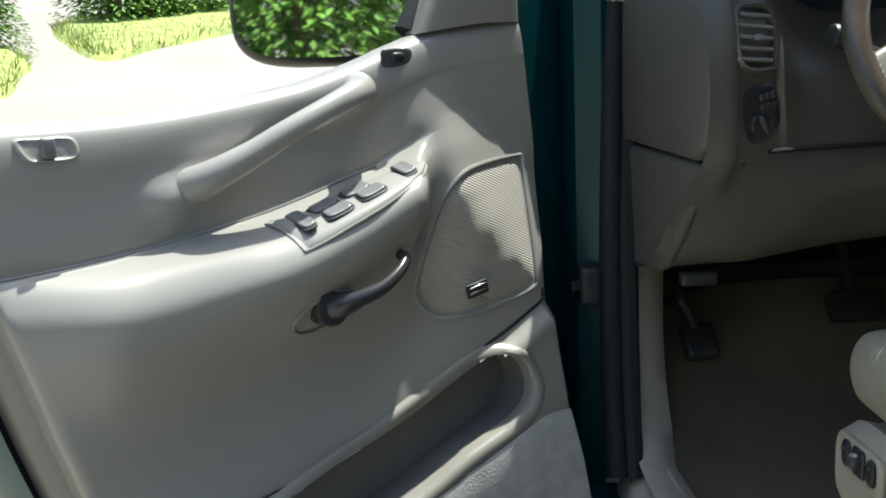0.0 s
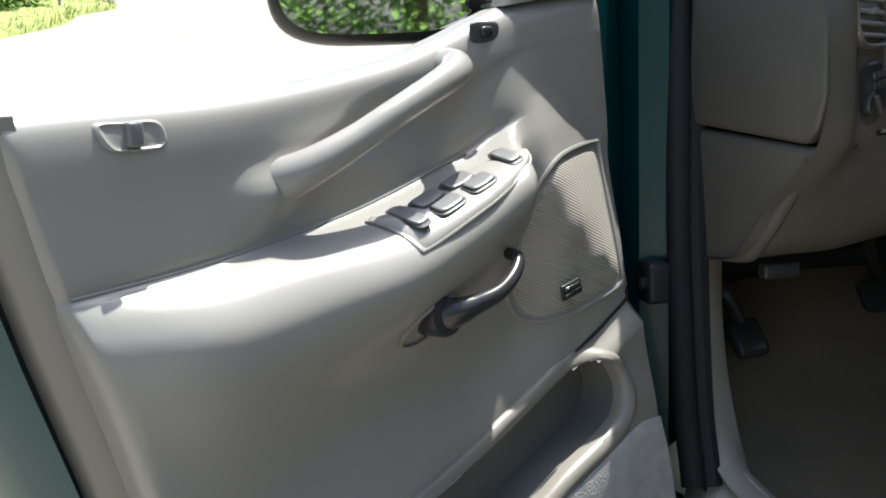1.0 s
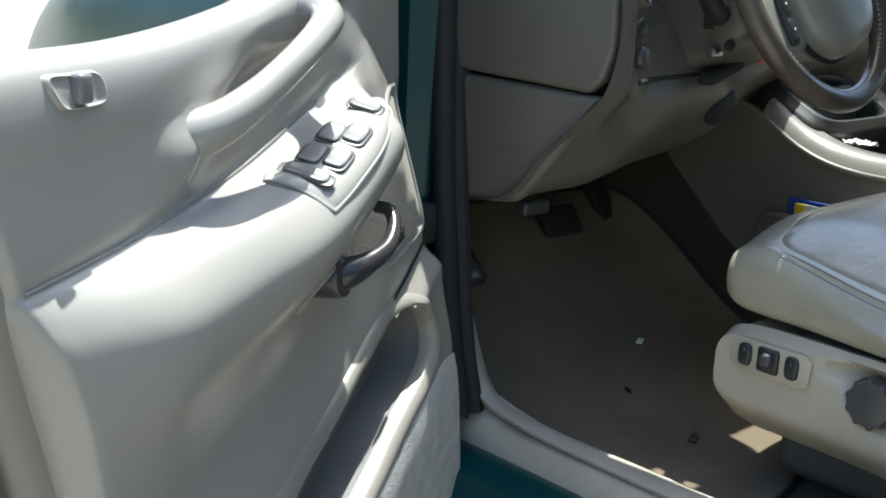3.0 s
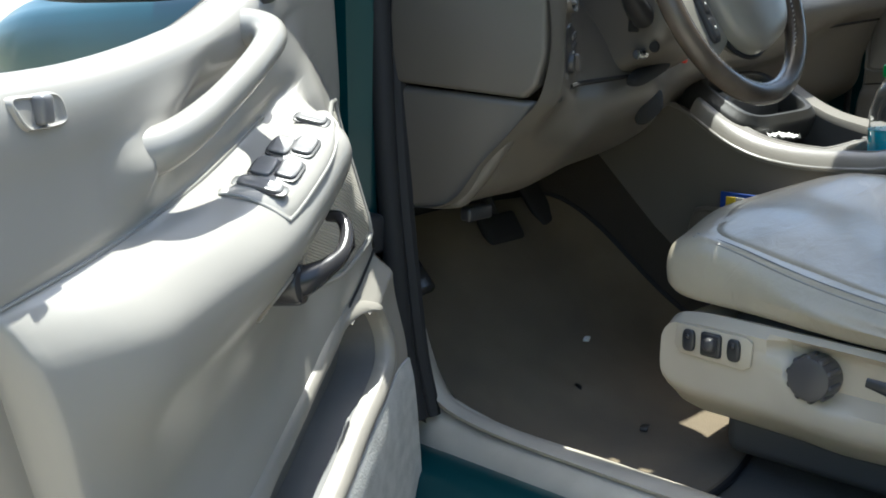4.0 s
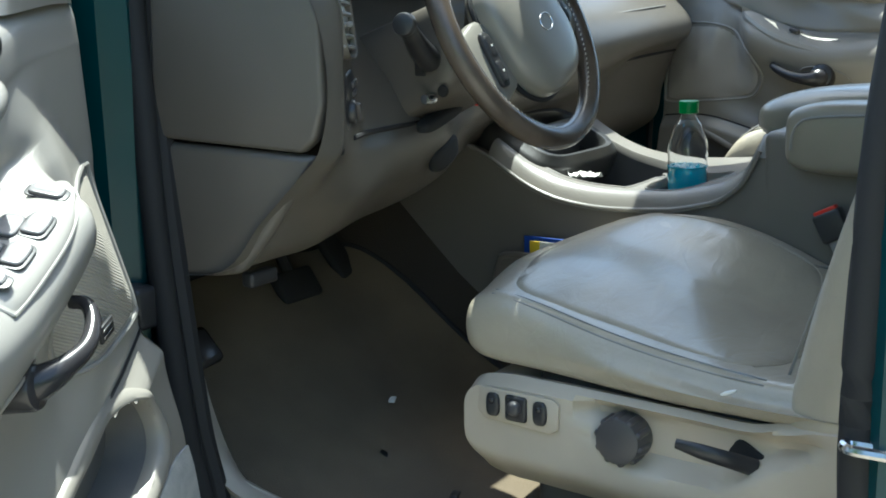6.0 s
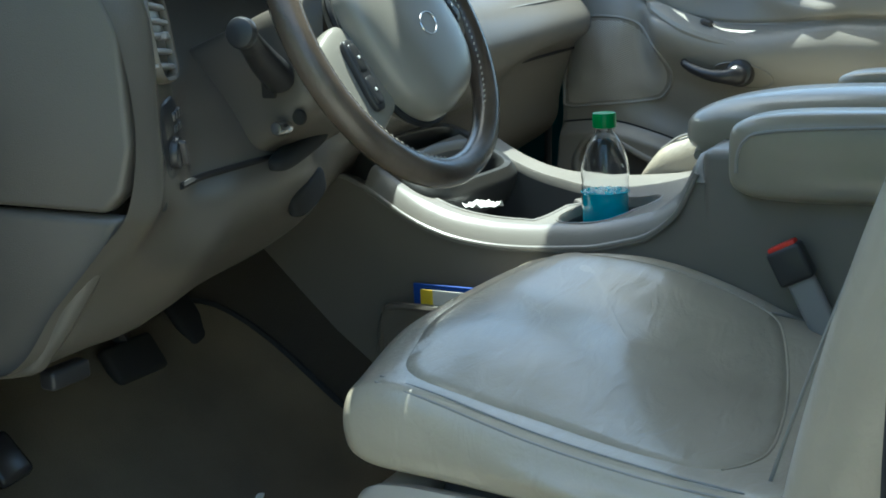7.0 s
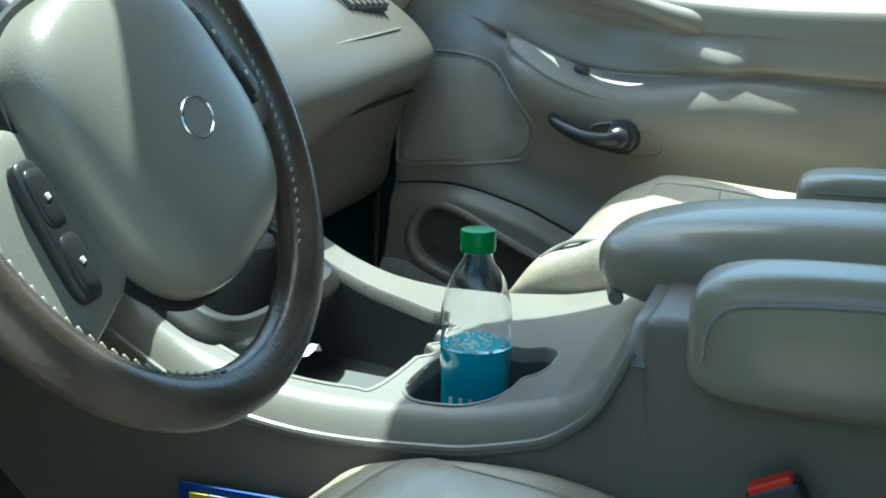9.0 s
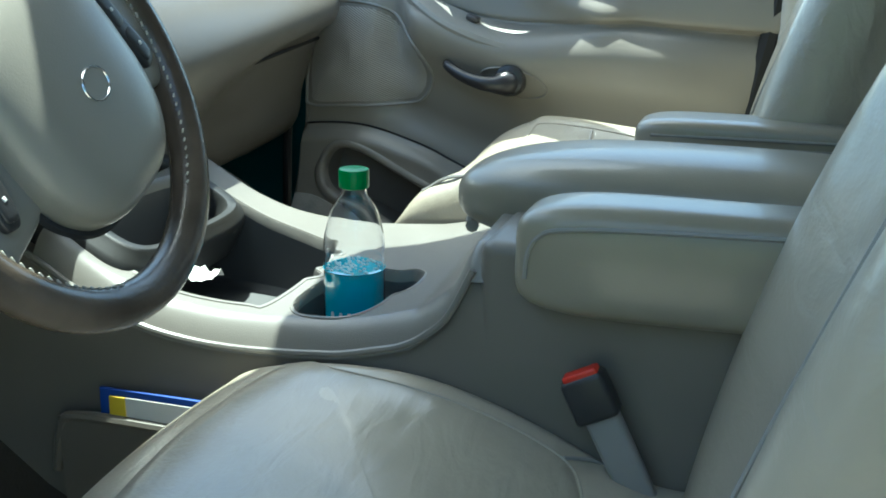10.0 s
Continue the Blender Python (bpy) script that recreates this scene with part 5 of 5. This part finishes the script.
head = part("buckle_head", box((.024, .040, .042), (-.186, .229, .967), .005, turn=bt), m_black, buckle)
part("button", box((.016, .032, .008), (-.187, .2385, .986), .002, turn=bt), m_red, head, "red release button")

# bottle
BX, BY, BZ = -.040, .503, .925
bottle = thing("drink_bottle", pose(BX, BY, BZ), "clear plastic bottle half full of blue drink with a green cap", "bottle")


def spin(profile, mat, name, n=40, label="", parent=None, steps=60):
    prof = catmull([(r, 0, z) for r, z in profile], steps)
    prof[:, 0] = np.maximum(prof[:, 0], .0004)
    rows = [[(p[0] * math.cos(a), p[0] * math.sin(a), p[2]) for a in np.linspace(0, math.tau, n, endpoint=False)] for p in prof]
    return part(name, sheet(rows, close_v=True, caps=True), mat, parent or bottle, label)


wall = [(.026, .0), (.030, .003), (.0315, .012), (.0315, .05), (.0312, .09), (.0305, .10), (.0315, .11), (.0300, .125), (.0235, .148), (.0145, .163), (.0125, .170), (.0125, .178)]
shell_profile = [(.001, .001)] + wall + [(r - .0008, z + .0004) for r, z in wall[::-1]] + [(.001, .0022)]
spin(shell_profile, m_pet, "bottle_body", label="clear ribbed plastic body", n=48, steps=140).visible_shadow = False
spin([(.0, .004), (.024, .004), (.0300, .012), (.0302, .05), (.0302, .084), (.0300, .088), (.0, .0885)], m_drink, "drink", label="blue drink").visible_shadow = False
for k in range(3):
    part("label_bar", box((.0012, .003, .014), (-.0308, .012 - .009 * k, .040), .0003, turn=Euler((0, 0, radians(-18 + 16 * k))).to_matrix()), m_white, bottle)
rnd_foam = random.Random(8)
bmj = bmesh.new()
for k in range(70):
    a, r = rnd_foam.uniform(0, math.tau), .029 * math.sqrt(rnd_foam.random())
    bmesh.ops.create_icosphere(bmj, subdivisions=1, radius=rnd_foam.uniform(.0012, .0026), matrix=Matrix.Translation((r * math.cos(a), r * math.sin(a), .0886)))
part("foam", bmj, m_foam, bottle, "pale bubbles on the drink")
part("cap", disc(.0155, .020, (0, 0, .181), (0, 0, 1), 40, .002), m_green, bottle, "ribbed green screw cap")

# scraps
scrap = part("paper_scrap", sheet([[(-.075 + .05 * i / 7, .66 + .04 * j / 7, .990 + .010 * noise.noise(Vector((i * .9, j * .9, 1))) - .004 * i / 7) for j in range(8)] for i in range(8)]), m_white, None)
tagged(scrap, "crumpled white paper scrap lying in the console tray", "paper")

# ---- outdoors ----
def ground_z(x, y):
    d = min(math.hypot(x, y), 70)
    return .10 * max(0, d - 4) * smooth(0, 4, y)


gx = [-400, -120, -60, *np.arange(-40, 41, 2.0), 60, 120, 400]
gy = [-400, -120, -60, -30, -10, *np.arange(-4, 76, 2.0), 120, 400]
g = [[(x, y, ground_z(x, y)) for y in gy] for x in gx]
tagged(part("ground", sheet(g), m_road, None), "pale sunlit asphalt", "ground", kind="structure")


def bush(at, r, h, n, seed, name="bush", mat=None, label="", trunk=True, leaf=1.0):
    rnd = random.Random(seed)
    ob = thing(name, pose(*at), label, name)
    if trunk:
        part("trunk", tube([(0, 0, 0), (.03, .02, h * .5), (0, 0, h * .9)], [.09 * h / 3, .06 * h / 3, .01], 12, 8), m_bark, ob)
    vs, fs = [], []
    for i in range(n):
        k = rnd.random() ** .8
        a = rnd.random() * math.tau
        rr = r * (1 - k * .85) * (.35 + .75 * rnd.random())
        c = Vector((rr * math.cos(a), rr * math.sin(a), h * (.08 + .92 * k) - .15 * rr))
        d = Vector((math.cos(a + rnd.uniform(-.9, .9)), math.sin(a + rnd.uniform(-.9, .9)), rnd.uniform(-.5, .35))).normalized()
        s = d.cross(Vector((0, 0, 1))).normalized()
        L, Wd = leaf * r * rnd.uniform(.10, .22), leaf * r * rnd.uniform(.03, .07)
        b = len(vs)
        vs += [c - d * L * .5, c + s * Wd, c + d * L * .6 + Vector((0, 0, -.2 * L)), c - s * Wd]
        fs.append((b, b + 1, b + 2, b + 3))
    me = bpy.data.meshes.new("crown")
    me.from_pydata([tuple(v) for v in vs], [], fs)
    me.materials.append(mat or m_leaf)
    cr = new("crown", me)
    cr.parent = ob
    return ob


def verge(outline, seed, n):
    """A strip of rough grass with blades."""
    rnd = random.Random(seed)
    loop = catmull([(x, y, 0) for x, y in outline], 40, True)
    c = loop.mean(axis=0)
    rows = [[(c[0] + (p[0] - c[0]) * k, c[1] + (p[1] - c[1]) * k, ground_z(c[0] + (p[0] - c[0]) * k, c[1] + (p[1] - c[1]) * k) + h) for p in loop] for k, h in ((.02, .22), (.5, .20), (.9, .16), (1.0, .06), (1.03, -.05))]
    ob = tagged(part("grass_verge", sheet(rows, close_v=True), m_grass, None), "sunlit yellow-green rough grass verge", "grass", kind="stuff")
    vs, fs = [], []
    lo, hi = loop.min(axis=0), loop.max(axis=0)
    while len(fs) < n:
        x, y = rnd.uniform(lo[0], hi[0]), rnd.uniform(lo[1], hi[1])
        if not inside(x, y, loop):
            continue
        z = ground_z(x, y)
        h, a = rnd.uniform(.08, .28), rnd.uniform(0, math.tau)
        w = .018
        b = len(vs)
        vs += [(x - w * math.cos(a), y - w * math.sin(a), z), (x + w * math.cos(a), y + w * math.sin(a), z), (x + rnd.uniform(-.15, .15), y + rnd.uniform(-.15, .15), z + h)]
        fs.append((b, b + 1, b + 2))
    me = bpy.data.meshes.new("grass_blades")
    me.from_pydata(vs, [], fs)
    me.materials.append(m_grass)
    bl = new("grass_blades", me)
    bl.parent = ob


verge([(-4.7, 14.9), (-4.3, 16.5), (-3.6, 18.5), (-3.0, 20.6), (-2.9, 22.5), (-2.25, 24.5), (-3.2, 25.8), (-4.8, 25.0), (-6.2, 22.5), (-6.6, 19.8), (-5.7, 17.0)], 3, 9000)
verge([(-5.0, 11.3), (-5.3, 13.0), (-5.5, 14.2), (-6.3, 15.6), (-8.0, 16.5), (-9.0, 14.0), (-8.0, 11.0), (-6.0, 10.3)], 4, 6000)
for i, (x, y, r, h) in enumerate(((-5.55, 19.7, .75, 2.7), (-5.0, 20.3, .7, 1.9), (-4.5, 21.2, .75, 2.0), (-4.0, 22.4, .7, 1.8), (-6.0, 21.2, 1.0, 3.0), (-6.4, 15.3, .65, 1.9), (-7.2, 15.0, .9, 2.3))):
    bush((x, y, ground_z(x, y)), r, h, 6000, 20 + i, "tree", label="bushy sunlit green conifer beside the road", leaf=.8)
post_ob = thing("sign_post", pose(-3.2, 22.6, ground_z(-3.2, 22.6)), "thin grey post standing in the roadside grass", "post")
part("pole", tube([(0, 0, -.1), (0, 0, .8), (.02, 0, 1.7)], .03, 10, 8), m_dark_edge, post_ob)
part("sign_plate", box((.35, .02, .30), (.02, -.03, 1.75), .004), m_chrome, post_ob)
for i, (x, y) in enumerate(((-4.5, -6.5), (-2.4, -7.8), (-.4, -8.6), (-5.6, -8.8), (-7.6, -7.4))):
    bush((x, y, ground_z(x, y)), 1.9, 4.6, 20000, 10 + i, "tree", label="leafy green tree across the road", leaf=.32)
sky_block_source = [ob for ob in scene.collection.objects if ob.name.startswith("tree") and ob.parent is None][-1]
# unseen tree copies added on the left to block sky light into the footwell
for x, y in ((-6.1, -.6), (-6.4, 1.9), (-6.9, 4.3)):
    copy_thing(sky_block_source, pose(x, y, ground_z(x, y), rz=40 * y))
